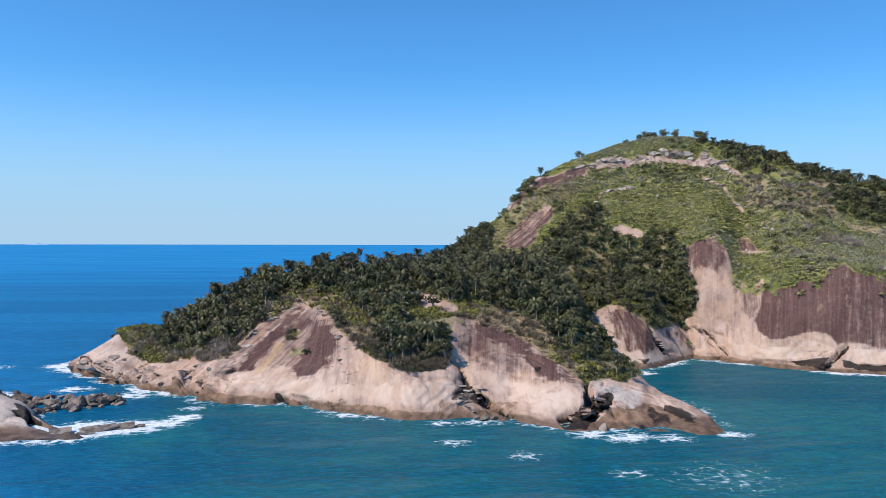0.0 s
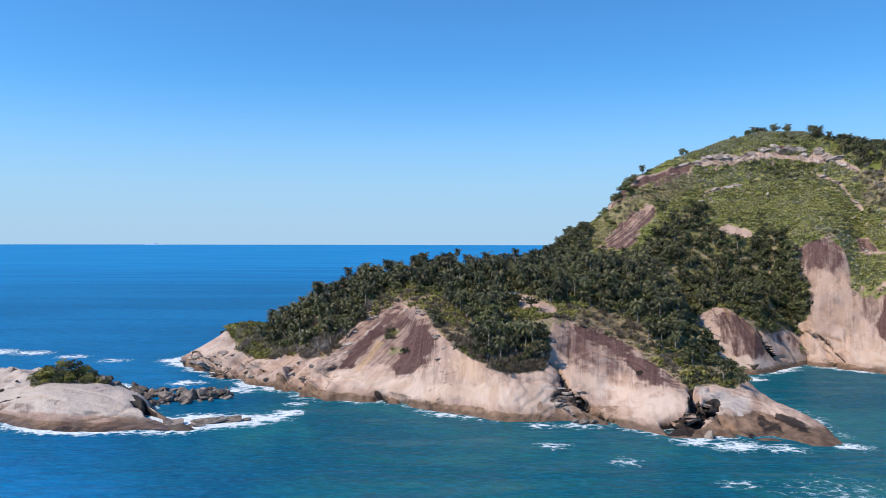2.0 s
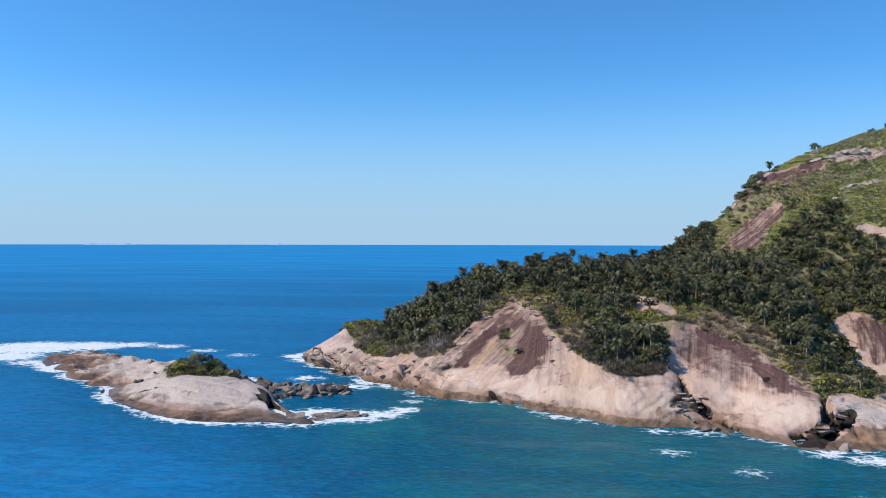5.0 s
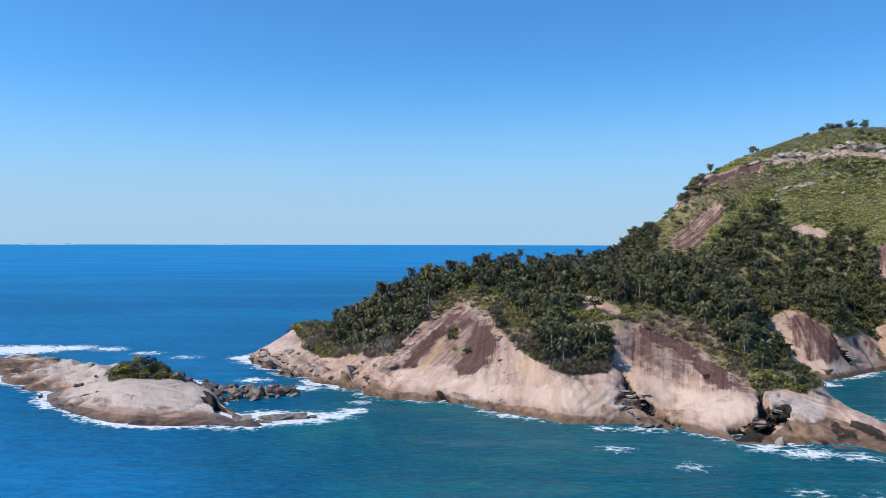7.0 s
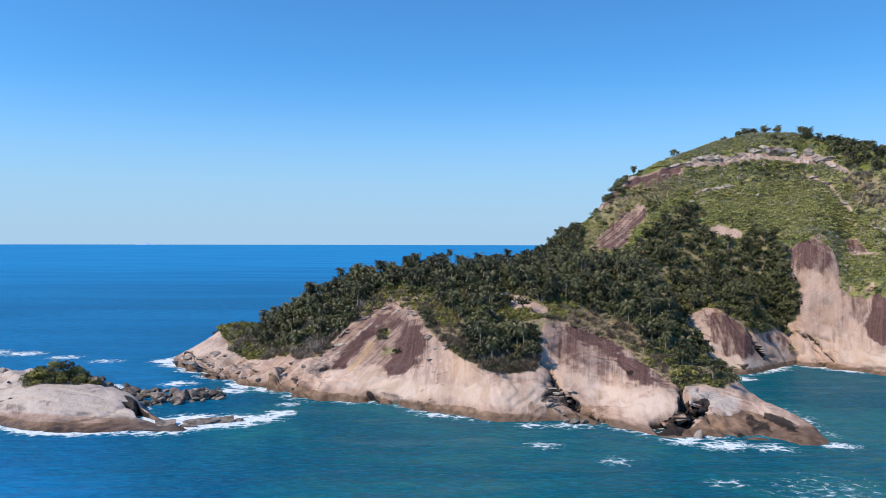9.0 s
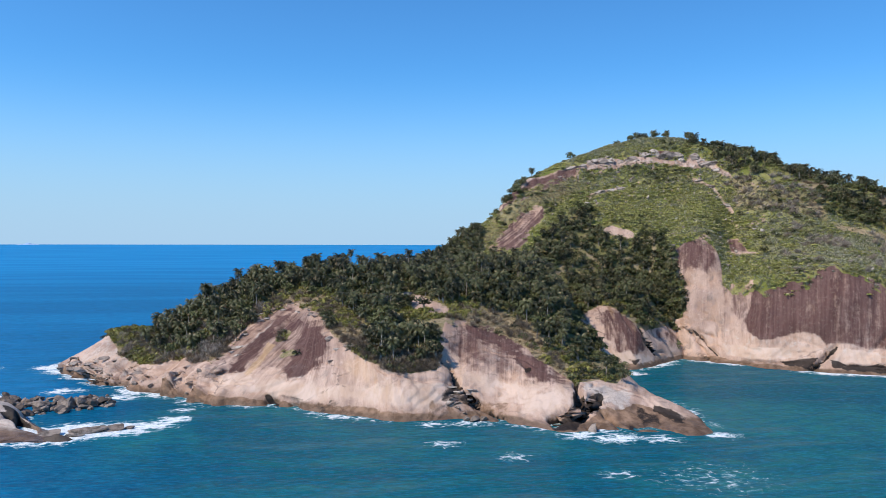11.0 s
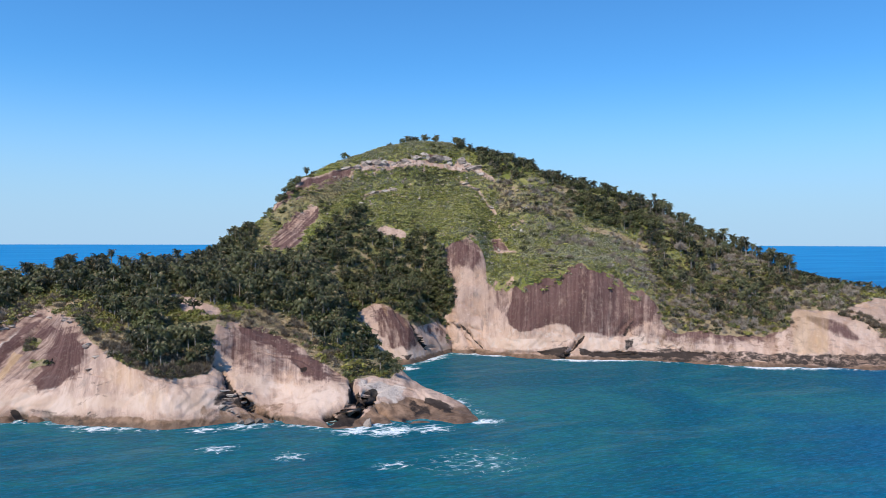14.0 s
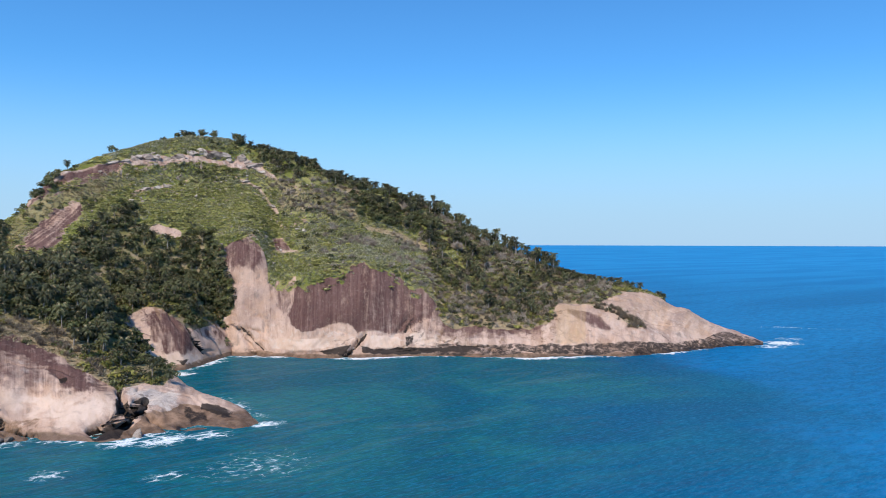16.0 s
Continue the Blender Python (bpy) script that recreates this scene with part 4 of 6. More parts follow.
paint(CAPE, "stain", 0.75, 1.8, (9.04, 15.4), (10.36, 15), (11.56, 12.7), (12.16, 9.8), (12.76, 8.7), (11.08, 8.9), (9.64, 9.8), (9.28, 13.2))
paint(CAPE, "grey", 0.5, 1.2, (12.16, 12), (13.36, 11.4), (14.08, 8.7), (14.44, 6.3), (13.24, 8.6), (12.28, 10.8))
paint(CAPE, "black", 1.0, 0.3, (14.8, 8.7), (15.4, 8.8), (15.28, 7.9), (14.8, 8))
paint(CAPE, "pale", 1.0, 2.0, (11.08, 7.8), (14.44, 5.7), (17.8, 6.5), (18.64, 4.6), (18.16, 3.5), (16.48, 1.7), (14.44, 2.3), (12.4, 3.7), (10.72, 5.9))
# undercut and hole: their shade is painted on in black
paint(CAPE, "black", 1.2, 0.4, (16.72, 0.8), (18.16, 1.9), (18.88, 4), (19.12, 2.6), (19.36, 1.3), (18.64, 0.5), (16.96, 0.2))
paint(CAPE, "black", 1.2, 0.3, (19.24, 2.1), (19.6, 3.9), (20.08, 4.7), (20.44, 4.2), (20.2, 3), (19.72, 2.3))
paint(CAPE, "grey", 0.8, 0.8, (19, 6.6), (21.04, 6), (22.72, 3.9), (22.36, 3), (20.44, 3), (19.84, 4.7), (19.12, 5))
paint(CAPE, "brown", 1.0, 0.4, (20.56, 2.7), (22.36, 2.8), (24.88, 2), (26.92, 0.6), (26.08, 0.4), (22.84, -0), (21.16, 0.3), (19.24, 1), (20.08, 2.4))
paint(CAPE, "black", 0.9, 0.4, (24.04, 3), (25.24, 2.6), (26.32, 1), (25.24, 1.1), (24.04, 2))
paint(CAPE, "black", 0.7, 0.4, (22.84, 2.2), (24.28, 1.7), (24.52, 0.6), (23.44, 0.3), (22.96, 1.4))
paint(CAPE, "black", 0.9, 0.3, (22.36, 0.7), (23.32, -0.1), (22.36, 0))
paint(CAPE, "pale", 0.8, 0.8, (21.88, 5.9), (22.72, 4.9), (25.72, 2.1), (26.92, 0.6), (25.72, 1.6), (23.56, 3.7))
paint(SLABS, "stain", 1.1, 1.4, (20.1, 15.3), (21.7, 15.9), (22.7, 11.9), (23.3, 6.7), (22.8, 3), (21.5, 4.8), (20.5, 7.3))
paint(SLABS, "pale", 0.9, 0.8, (20.5, 4.2), (22.3, 4.8), (24, 2.6), (24.1, 0.1), (21.9, 0.4))
paint(SLABS, "black", 0.8, 0.4, (22.1, 2.6), (23.2, 2.5), (22.8, 0.9))
paint(SLABS, "stain", 0.6, 1.2, (23.6, 10.4), (25.3, 8.1), (25.7, 4.3), (24.4, 6.3))
paint(SLABS, "black", 0.8, 0.3, (25, 2.3))
paint(SLABS, "pale", 0.7, 0.8, (24.4, 5.5), (25.6, 3.7), (24.8, 0.1))
hill_veg = hill_veg * (1 - marked(HILL, "bare"))
cape_attrs = {
    "veg": cape_veg,
    "stain": np.clip(most(marked(CAPE, "stain"), near(A, -11, 8.5, 1) * smooth(0.7, 1.3, S) * 0.08, near(A, -17, -7.5, 1) * near(S, -0.5, 2.0, 0.5) * 0.30, stroke(CAPE, 22.0, 1.3, 24.0, 1.2, 3.0) * 0.2), 0, 1.5),
    "pale": marked(CAPE, "pale"),
    "turf": zero(A),
    "ochre": most(marked(CAPE, "ochre"), stroke(CAPE, 2.4, 1.2, 4.4, 1.0, 4.0) * 0.5, stroke(CAPE, 8.9, 1.9, 10.2, 1.2, 1.8) * 0.5),
    # dark shore rock, and black that paints shade into clefts, cave and ledges
    "black": most(marked(CAPE, "black"), stroke(CAPE, 8.6, 2.4, 10.0, 1.0, 0.4) * 0.8, stroke(CAPE, 10.0, 1.0, 13.2, 0.0, 0.4) * 0.8, stroke(CAPE, 9.4, 0.85, 11.0, 0.6, 1.6) * 0.72, stroke(CAPE, 18.5, 2.7, 19.0, 1.4, 0.35) * 1.1, stroke(CAPE, 18.8, 1.9, 18.9, 0.7, 1.0) * 1.5, stroke(CAPE, 19.4, 1.2, 20.3, 2.05, 1.1) * 1.5, stroke(CAPE, 18.7, 0.8, 16.9, 0.45, 1.0) * 1.4, stroke(CAPE, -3.8, 0.3, -3.4, 0.12, 0.7) * 1.1, (1 - smooth(-9, -6, A)) * near(S, -1, 1.4, 0.5) * 0.34),
    "dry": cape_dry,
    "grey": most(marked(CAPE, "grey"), near(A, -18, -12.5, 1.5) * near(S, -0.2, 4.2, 0.2) * 0.45),
    "brown": most(marked(CAPE, "brown"), near(A, 19.0, 29, 0.6) * (1 - smooth(-0.1, 0.12, S - line(A, (18.5, 0.4), (20, 0.6), (22, 0.7), (24, 0.9), (25, 1.2), (27, 2.0), (28.5, 3.2)))), near(A, -17.5, 8, 1) * (1 - smooth(0.15, 0.42, S + 0.12 * wc)) * 0.75, near(A, 8, 13.5, 0.5) * (1 - smooth(0.5, 0.9, S)) * 0.55),
}
streaked = marked(HILL, "bare") * (1 - smooth(52, 56, HILL.P[..., 2])) * (1 - smooth(18, 20, HA))
hill_attrs = {
    "veg": hill_veg,
    "stain": np.clip(most(marked(HILL, "stain"), near(HA, 25, 41, 0.5) * near(HS, 0.45, 2.0, 0.2) * 0.12, near(HA, 48, 62, 1) * near(HS, 1.0, 4.0, 0.3) * 0.15, near(HA, 39.5, 46, 1) * near(HS, 1.15, 1.9, 0.1) * 0.55, stroke(HILL, 51.0, 1.9, 53.2, 1.35, 3.0) * 0.85, streaked * (1.0 + 0.5 * bands(HILL, 11.6, 2.2, 16.4, 3.25, 0.9)), marked(HILL, "bare") * near(HA, 13, 18.5, 0.5) * (1.0 - 0.5 * smooth(3.66, 3.76, HS)) * (1 - streaked), marked(HILL, "bare") * smooth(28, 29, HA) * 0.9, ridge_rock * (0.4 + 0.6 * near(HA, 12.5, 18.6, 0.4) * (1 - smooth(3.66, 3.74, HS))), stroke(HILL, 24.4, 3.55, 25.4, 3.55, 2.2)), 0, 1),
    "pale": marked(HILL, "pale"),
    "turf": near(HA, 10, 43, 3) * (1 - 0.8 * hill_dry) * (1 - np.clip(wood_left, 0, 1)),
    "ochre": most(near(HA, 49.8, 51.6, 0.6) * near(HS, 0.9, 2.2, 0.2) * 0.7, near(HA, 53.5, 60, 2) * near(HS, 1.6, 4, 0.4) * 0.45, stroke(HILL, 26.4, 0.9, 28.5, 1.1, 3) * 0.35),
    # dark wet foot, and black strokes that paint shade into the carved cracks
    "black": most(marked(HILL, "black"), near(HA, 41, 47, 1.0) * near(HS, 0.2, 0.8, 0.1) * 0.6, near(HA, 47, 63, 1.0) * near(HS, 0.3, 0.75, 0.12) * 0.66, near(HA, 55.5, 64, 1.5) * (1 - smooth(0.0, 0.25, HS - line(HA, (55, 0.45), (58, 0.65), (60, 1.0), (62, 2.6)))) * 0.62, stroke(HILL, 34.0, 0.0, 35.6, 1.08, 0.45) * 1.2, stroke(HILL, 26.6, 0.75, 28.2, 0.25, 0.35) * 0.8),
    "dry": hill_dry,
    "grey": most(near(HA, 29, 41, 1) * near(HS, 0.35, 1.2, 0.2) * 0.35, ridge_rock * 0.45, near(HA, 53, 60, 1.5) * near(HS, 1.2, 4, 0.4) * 0.3),
    "brown": most(near(HA, 28, 64, 1) * (1 - smooth(0.12, 0.3, HS)), near(HA, 41, 50, 1) * near(HS, 0.9, 2.0, 0.2) * 0.42),
}
slab_attrs = {
    "veg": slab_veg,
    "stain": marked(SLABS, "stain") * (0.95 + 0.35 * bands(SLABS, 19.0, 3.5, 21.5, 0.5, 1.1)),
    "pale": marked(SLABS, "pale"),
    "turf": zero(SLABS.A),
    "ochre": near(SLABS.S, 0.1, 0.7, 0.3) * 0.5,
    "black": most(marked(SLABS, "black"), stroke(SLABS, 22.9, 2.4, 24.1, 0.7, 0.4) * 1.1),
    "dry": zero(SLABS.A),
    "grey": zero(SLABS.A),
    "brown": most(near(SLABS.A, 18, 22.6, 0.4) * near(SLABS.S, 0.9, 3.4, 0.4) * (0.45 + 0.25 * bands(SLABS, 19.0, 3.5, 21.0, 0.5, 2.2)), (1 - smooth(0.3, 0.6, SLABS.S)) * 0.6, near(SLABS.A, 22.8, 25.6, 0.3) * near(SLABS.S, 1.0, 3.4, 0.4) * (0.45 + 0.3 * bands(SLABS, 23.0, 3.5, 25.5, 0.5, 1.6))),
}
isle_attrs = {k: zero(ISLET.A) for k in ("veg", "stain", "ochre", "black", "dry", "grey", "brown", "pale", "turf")}
isle_rim = line(ISLET.A, (-30.6, 3.0), (-29.5, 0.9), (-27, 0.62), (-23, 0.56), (-21, 0.6), (-19.5, 1.2), (-18.8, 3.5)) + 0.12 * wobble(ISLET, 5, 3)
isle_attrs["brown"] = 1 - smooth(-0.06, 0.06, ISLET.S - isle_rim)
isle_attrs["stain"] = most(stroke(ISLET, -28.6, 1.6, -27.2, 1.35, 2.2) * 0.5, near(ISLET.A, -31, -26.5, 1.5) * smooth(1.2, 2.0, ISLET.S) * 0.15)
isle_attrs["grey"] = smooth(0.8, 1.3, ISLET.S) * 0.72
# black rim at the water; in notch and cracks it is painted shade
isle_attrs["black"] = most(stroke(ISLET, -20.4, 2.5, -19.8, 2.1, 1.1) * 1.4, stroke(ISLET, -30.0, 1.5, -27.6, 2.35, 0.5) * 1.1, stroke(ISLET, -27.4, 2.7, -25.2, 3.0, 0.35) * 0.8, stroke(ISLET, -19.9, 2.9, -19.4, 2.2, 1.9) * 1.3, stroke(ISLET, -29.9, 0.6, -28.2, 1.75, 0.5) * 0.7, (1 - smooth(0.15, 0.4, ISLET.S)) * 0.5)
reef_attrs = {k: zero(REEF.A) for k in ("veg", "stain", "ochre", "black", "dry", "grey", "brown", "pale", "turf")}
reef_attrs["brown"] = 0.95 * (1 - smooth(1.0, 1.8, REEF.P[..., 2])) * (1 - smooth(-31.5, -30, REEF.A))
reef_attrs["grey"] = 0.75 * smooth(1.0, 1.7, REEF.P[..., 2])
reef_attrs["stain"] = 0.3 * near(REEF.A, -36, -29.5, 1.5)
reef_attrs["black"] = 0.36 * near(REEF.A, -36, -30, 1.5)
CAPE.build("ground_cape", "pale granite cape with cliffs under palm scrub", "headland", cape_attrs)
SLABS.build("ground_slabs", "smooth brown-streaked granite slabs by the inlet", "rock slab", slab_attrs)
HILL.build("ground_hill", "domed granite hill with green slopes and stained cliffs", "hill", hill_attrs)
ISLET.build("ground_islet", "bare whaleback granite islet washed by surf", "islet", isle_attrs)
REEF.build("ground_reef", "low wet rock shelf behind the islet", "rock shelf", reef_attrs)


# ---- the sea ----
def land_map(cell=1.0, x0=-260.0, y0=-20.0, nx=640, ny=540):
    """How far each cell of the sea is from the nearest rock, in metres."""
    dry = np.zeros((nx, ny), bool)
    for land in (CAPE, SLABS, HILL, ISLET, REEF):
        q = land.P[land.P[..., 2] > 0]
        i, j = ((q[:, 0] - x0) / cell).astype(int), ((q[:, 1] - y0) / cell).astype(int)
        ok = (i >= 0) & (i < nx) & (j >= 0) & (j < ny)
        dry[i[ok], j[ok]] = True
    dist = np.where(dry, 0.0, 999.0)
    for _ in range(150):
        p = np.pad(dist, 1, constant_values=999.0)
        for dx, dy, c in ((0, 1, 1), (2, 1, 1), (1, 0, 1), (1, 2, 1), (0, 0, 1.414), (0, 2, 1.414), (2, 0, 1.414), (2, 2, 1.414)):
            dist = np.minimum(dist, p[dx:dx + nx, dy:dy + ny] + c * cell)
    return dist


def sea():
    dist = land_map()
    az = np.radians(np.concatenate([np.arange(-45, 75, 0.22), np.arange(75, 315, 6.0)]))
    r = np.concatenate([[0.01, 20, 45, 70, 90], np.arange(105, 400, 1.1), np.geomspace(403, 4900, 42)])
    R, Z = np.meshgrid(r, az)
    x, y = R * np.sin(Z), R * np.cos(Z)
    i, j = np.clip(x + 260, 0, 639).astype(int), np.clip(y + 20, 0, 539).astype(int)
    inside = (x > -260) & (x < 380) & (y > -20) & (y < 520)
    d = np.where(inside, dist[i, j], 400.0)
    # the far water is carried up a little, to where the horizon stands
    z = 19.5 * np.clip((R - 1500) / 3400, 0, 1) ** 1.0
    shallow = 1 - smooth(5, 155, d + 105 * smooth(0, -70, x) + 140 * smooth(150, 250, x))
    pts = np.stack([x, y, z], -1).reshape(-1, 3)
    surf = fbm(pts / 14, 3, 91).reshape(R.shape)
    foam = (1 - smooth(0.3, 3.0 + 4 * np.clip(surf + 0.3, 0, 1), d)) * (np.where(x < -38, 0.95, 0.50) + 0.75 * surf)
    for fx, fy, size, much in FOAM:
        foam = np.maximum(foam, much * (1 - smooth(0.0, 1.15, np.hypot((x - fx) / size, (y - fy) / (size * 0.8)))))
    # a thin line of spent foam trails off the far point
    bear = np.degrees(Z)
    trail = np.exp(-((R - 362 - 1.2 * (bear - 63) - 3 * surf) / 1.6) ** 2) * near(bear, 62.5, 73, 1.5)
    foam = np.maximum(foam, trail * (0.42 + 0.35 * surf))
    faces = grid_faces(len(az), len(r))
    n, m = len(az), len(r)
    last = np.arange(m - 1)
    wrap = np.stack([(n - 1) * m + last, last, last + 1, (n - 1) * m + last + 1], -1)
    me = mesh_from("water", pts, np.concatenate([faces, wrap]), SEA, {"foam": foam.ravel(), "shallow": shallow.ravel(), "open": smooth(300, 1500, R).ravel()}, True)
    return tagged(new("water", me), "rippled open sea, blue offshore and turquoise inshore", "sea", kind="structure")


FOAM = (
    (-52, 154, 10, 1.9), (-46, 157, 12, 2.0), (-39, 158, 10, 1.8), (-33, 160, 7, 1.3), (-30, 165, 5.5, 1.5),
    (-172, 244, 26, 2.0), (-157, 250, 20, 1.8), (-168, 224, 18, 1.7), (-152, 214, 9, 1.4), (-60, 152, 8, 1.9), (-56, 158, 7, 1.6), (-143, 256, 13, 1.3), (-128, 254, 10, 1.0), (-112, 246, 8, 0.9), (-96, 238, 8, 0.8), (-146, 212, 10, 1.2), (-128, 205, 8, 0.9),
    (-75, 238, 10, 1.5), (-72, 231, 8, 1.4), (-66, 222, 4, 1.0), (-62, 200, 7, 1.2), (-46, 190, 7, 1.1),
    (-110, 186, 8, 1.2), (-97, 170, 7, 1.2), (-86, 158, 5, 0.9),
    (48, 141, 6, 1.1), (54, 138, 7, 1.2), (62, 136, 6, 1.0), (75, 137, 5, 0.9), (30, 153, 6, 0.9), (22, 153.5, 5, 0.8), (-30, 174, 4, 1.0),
    (22, 138, 5, 0.75), (33, 128, 5, 0.65), (46, 116, 4.5, 0.62), (60, 112, 15, 0.34),
    (278, 130, 10, 1.3), (266, 128, 8, 0.9), (292, 134, 9, 0.55), (85, 205, 6, 1.2), (104, 226, 6, 1.2), (118, 221, 4, 0.9),
)
sea()


# ---- boulders ----
def boulder_mesh(name, seed, material, level=3, flat=0.7, breaks=14, least=0.42):
    bm = bmesh.new()
    bmesh.ops.create_icosphere(bm, subdivisions=level, radius=1.0)
    v = np.array([q.co[:] for q in bm.verts])
    rng = np.random.default_rng(seed)
    # a few flat breaks make it blocky
    for _ in range(breaks):
        w = rng.normal(size=3)
        w /= np.linalg.norm(w)
        over = np.maximum(v @ w - rng.uniform(least, 0.75), 0)
        v = v - over[:, None] * w
    v = v * (1 + 0.10 * fbm(v * 2.4 + seed, 3, seed))[:, None]
    v[:, 2] *= flat
    for q, p in zip(bm.verts, v):
        q.co = p
    for fc in bm.faces:
        fc.smooth = False
    me = bpy.data.meshes.new(name)
    bm.to_mesh(me)
    bm.free()
    me.materials.append(material)
    return me


DARK_STONES = [boulder_mesh("boulder", 11 + k, BOULDER) for k in range(6)]
PALE_STONES = [boulder_mesh("outcrop", 41 + k, PALE_ROCK, 3, 0.95, 22, 0.32) for k in range(6)]
rng = np.random.default_rng(7)


def polar(bearing, r, z=0.0):
    a = radians(bearing)
    return Vector((r * math.sin(a), r * math.cos(a), z))


def stone(meshes, place, size, label, group, sink=0.3, turn=None, name="boulder"):
    ob = new(name, meshes[int(rng.integers(len(meshes)))])
    sx, sy, sz = size if isinstance(size, tuple) else (size * rng.uniform(0.8, 1.25), size * rng.uniform(0.8, 1.25), size * rng.uniform(0.75, 1.1))
    turn = rng.uniform(0, 6.28) if turn is None else turn
    ob.matrix_world = Matrix.LocRotScale(Vector(place) + Vector((0, 0, sz * (0.6 - sink))), Euler((rng.uniform(-0.2, 0.2), rng.uniform(-0.2, 0.2), turn)), (sx, sy, sz))
    return tagged(ob, label, "boulder", group)


def height_at(lands, x, y):
    """The highest land near a place."""
    best = -0.6
    for land in lands:
        d = np.hypot(land.P[..., 0] - x, land.P[..., 1] - y)
        k = np.unravel_index(np.argmin(d), d.shape)
        if d[k] < 1.6:
            best = max(best, float(land.P[k][2]))
    return best


# the heap between islet and cape, and loose blocks at the water's edge
for k in range(230):
    u = rng.random()
    b, r = -23.2 + 8.8 * u, 196.5 - 6 * u + rng.normal() * (6.8 - 3.4 * u)
    p = polar(b, r)
    z = max(height_at((ISLET, REEF), p.x, p.y), -0.5)
    if z > 1.2 and r < 191:
        continue
    stone(DARK_STONES, (p.x, p.y, z + 1.0 * rng.random() * (1 - 0.6 * u)), rng.uniform(0.6, 1.5) * (1.2 - 0.3 * u), "dark rounded granite boulder in a surf-washed heap", "boulder heap", 0.25)
for b, r, size in ((-21.6, 196, 2.2), (-20.7, 194, 1.9), (-18.6, 190, 2.0), (-16.9, 188, 2.2), (-16.2, 187, 1.8), (-15.5, 187, 1.7), (-14.9, 189, 1.4)):
    p = polar(b, r)
    stone(DARK_STONES, (p.x, p.y, 0.3), size, "large dark granite boulder topping the heap", "boulder heap", 0.1)
for b, r, sx, sy, sz in ((-15.6, 162, 5.0, 1.9, 1.5), (-14.2, 162.5, 3.4, 1.5, 1.2), (-13.2, 162.6, 1.6, 1.0, 0.9), (-18.0, 163, 3.0, 1.8, 1.1), (-17.4, 158, 3.4, 2.0, 1.3), (-16.6, 160, 2.0, 1.4, 1.1)):
    stone(DARK_STONES, polar(b, r, -0.1), (sx, sy, sz), "low wet brown rock awash in foam", "awash rocks", 0.3, 0.12)
for k in range(26):
    b = rng.uniform(-33.5, -24)
    p = polar(b, rng.uniform(200, 226))
    z = height_at((REEF, ISLET), p.x, p.y)
    if z > 0:
        stone(DARK_STONES, (p.x, p.y, z), rng.uniform(0.5, 1.2), "dark angular block on the rock shelf", "shelf blocks", 0.35)
for b, r, size in ((19.8, 152.6, 1.6), (-2.6, 176, 1.2), (-2.0, 175, 1.0), (11.2, 158, 1.5), (10.6, 158.6, 1.2), (11.8, 158.6, 1.3)):
    stone(DARK_STONES, polar(b, r, 0.1), size, "brown wet boulder wedged under the cliff", "cliff foot boulders", 0.3)
for k in range(14):
    b = rng.uniform(-16.8, -8)
    p = polar(b, np.interp(b, [-16.8, -14.6, -11.3, -7.2, -5], [235, 213, 197, 181, 178]) + rng.uniform(-1, 6))
    stone(DARK_STONES, (p.x, p.y, max(height_at((CAPE,), p.x, p.y), 0)), rng.uniform(0.5, 1.2), "brown angular rock on the shore", "shore rocks", 0.5)
q, _ = CAPE.scatter(34, near(A, -17.2, -9, 0.8) * near(S, 0.1, 2.2, 0.3) * (1 - cape_veg), rng)
for p in q:
    w = rng.uniform(0.8, 2.0)
    stone(PALE_STONES, p, (w * 1.9, w * 1.1, w * 0.6), "grey jointed granite block on the rocky shore", "shore blocks", 0.68, rng.uniform(0.2, 1.0), "rock")
q, _ = CAPE.scatter(30, most(stroke(CAPE, -4.6, 3.0, -3.2, 3.15, 2.2), stroke(CAPE, -1.7, 3.0, -0.7, 2.85, 1.6), stroke(CAPE, 0.3, 2.3, 1.4, 1.95, 1.6), stroke(CAPE, -6.6, 2.3, -5.0, 2.8, 2.0) * 0.8, stroke(CAPE, 0.0, 1.5, 0.5, 1.3, 1.0)), rng)
for p in q:
    w = rng.uniform(0.45, 1.1)
    stone(PALE_STONES, p, (w * 1.8, w * 1.1, w * 0.7), "cracked pale granite block loose on the bluff", "bluff blocks", 0.45, rng.uniform(-0.6, 0.6), "rock")
# broken ledges at the foot of the cleft
for k in range(16):
    b, s0 = 9.2 + 1.9 * rng.random(), rng.uniform(0.25, 1.05)
    i, j = np.argmin(abs(CAPE.az - b)), np.argmin(abs(CAPE.s - s0))
    stone(PALE_STONES, CAPE.P[i, j], (rng.uniform(1.0, 2.0), rng.uniform(0.7, 1.1), rng.uniform(0.25, 0.45)), "thin cracked granite ledge in a cliff cleft", "cleft ledges", 0.3, radians(-b) + rng.uniform(-0.3, 0.3), "ledge")
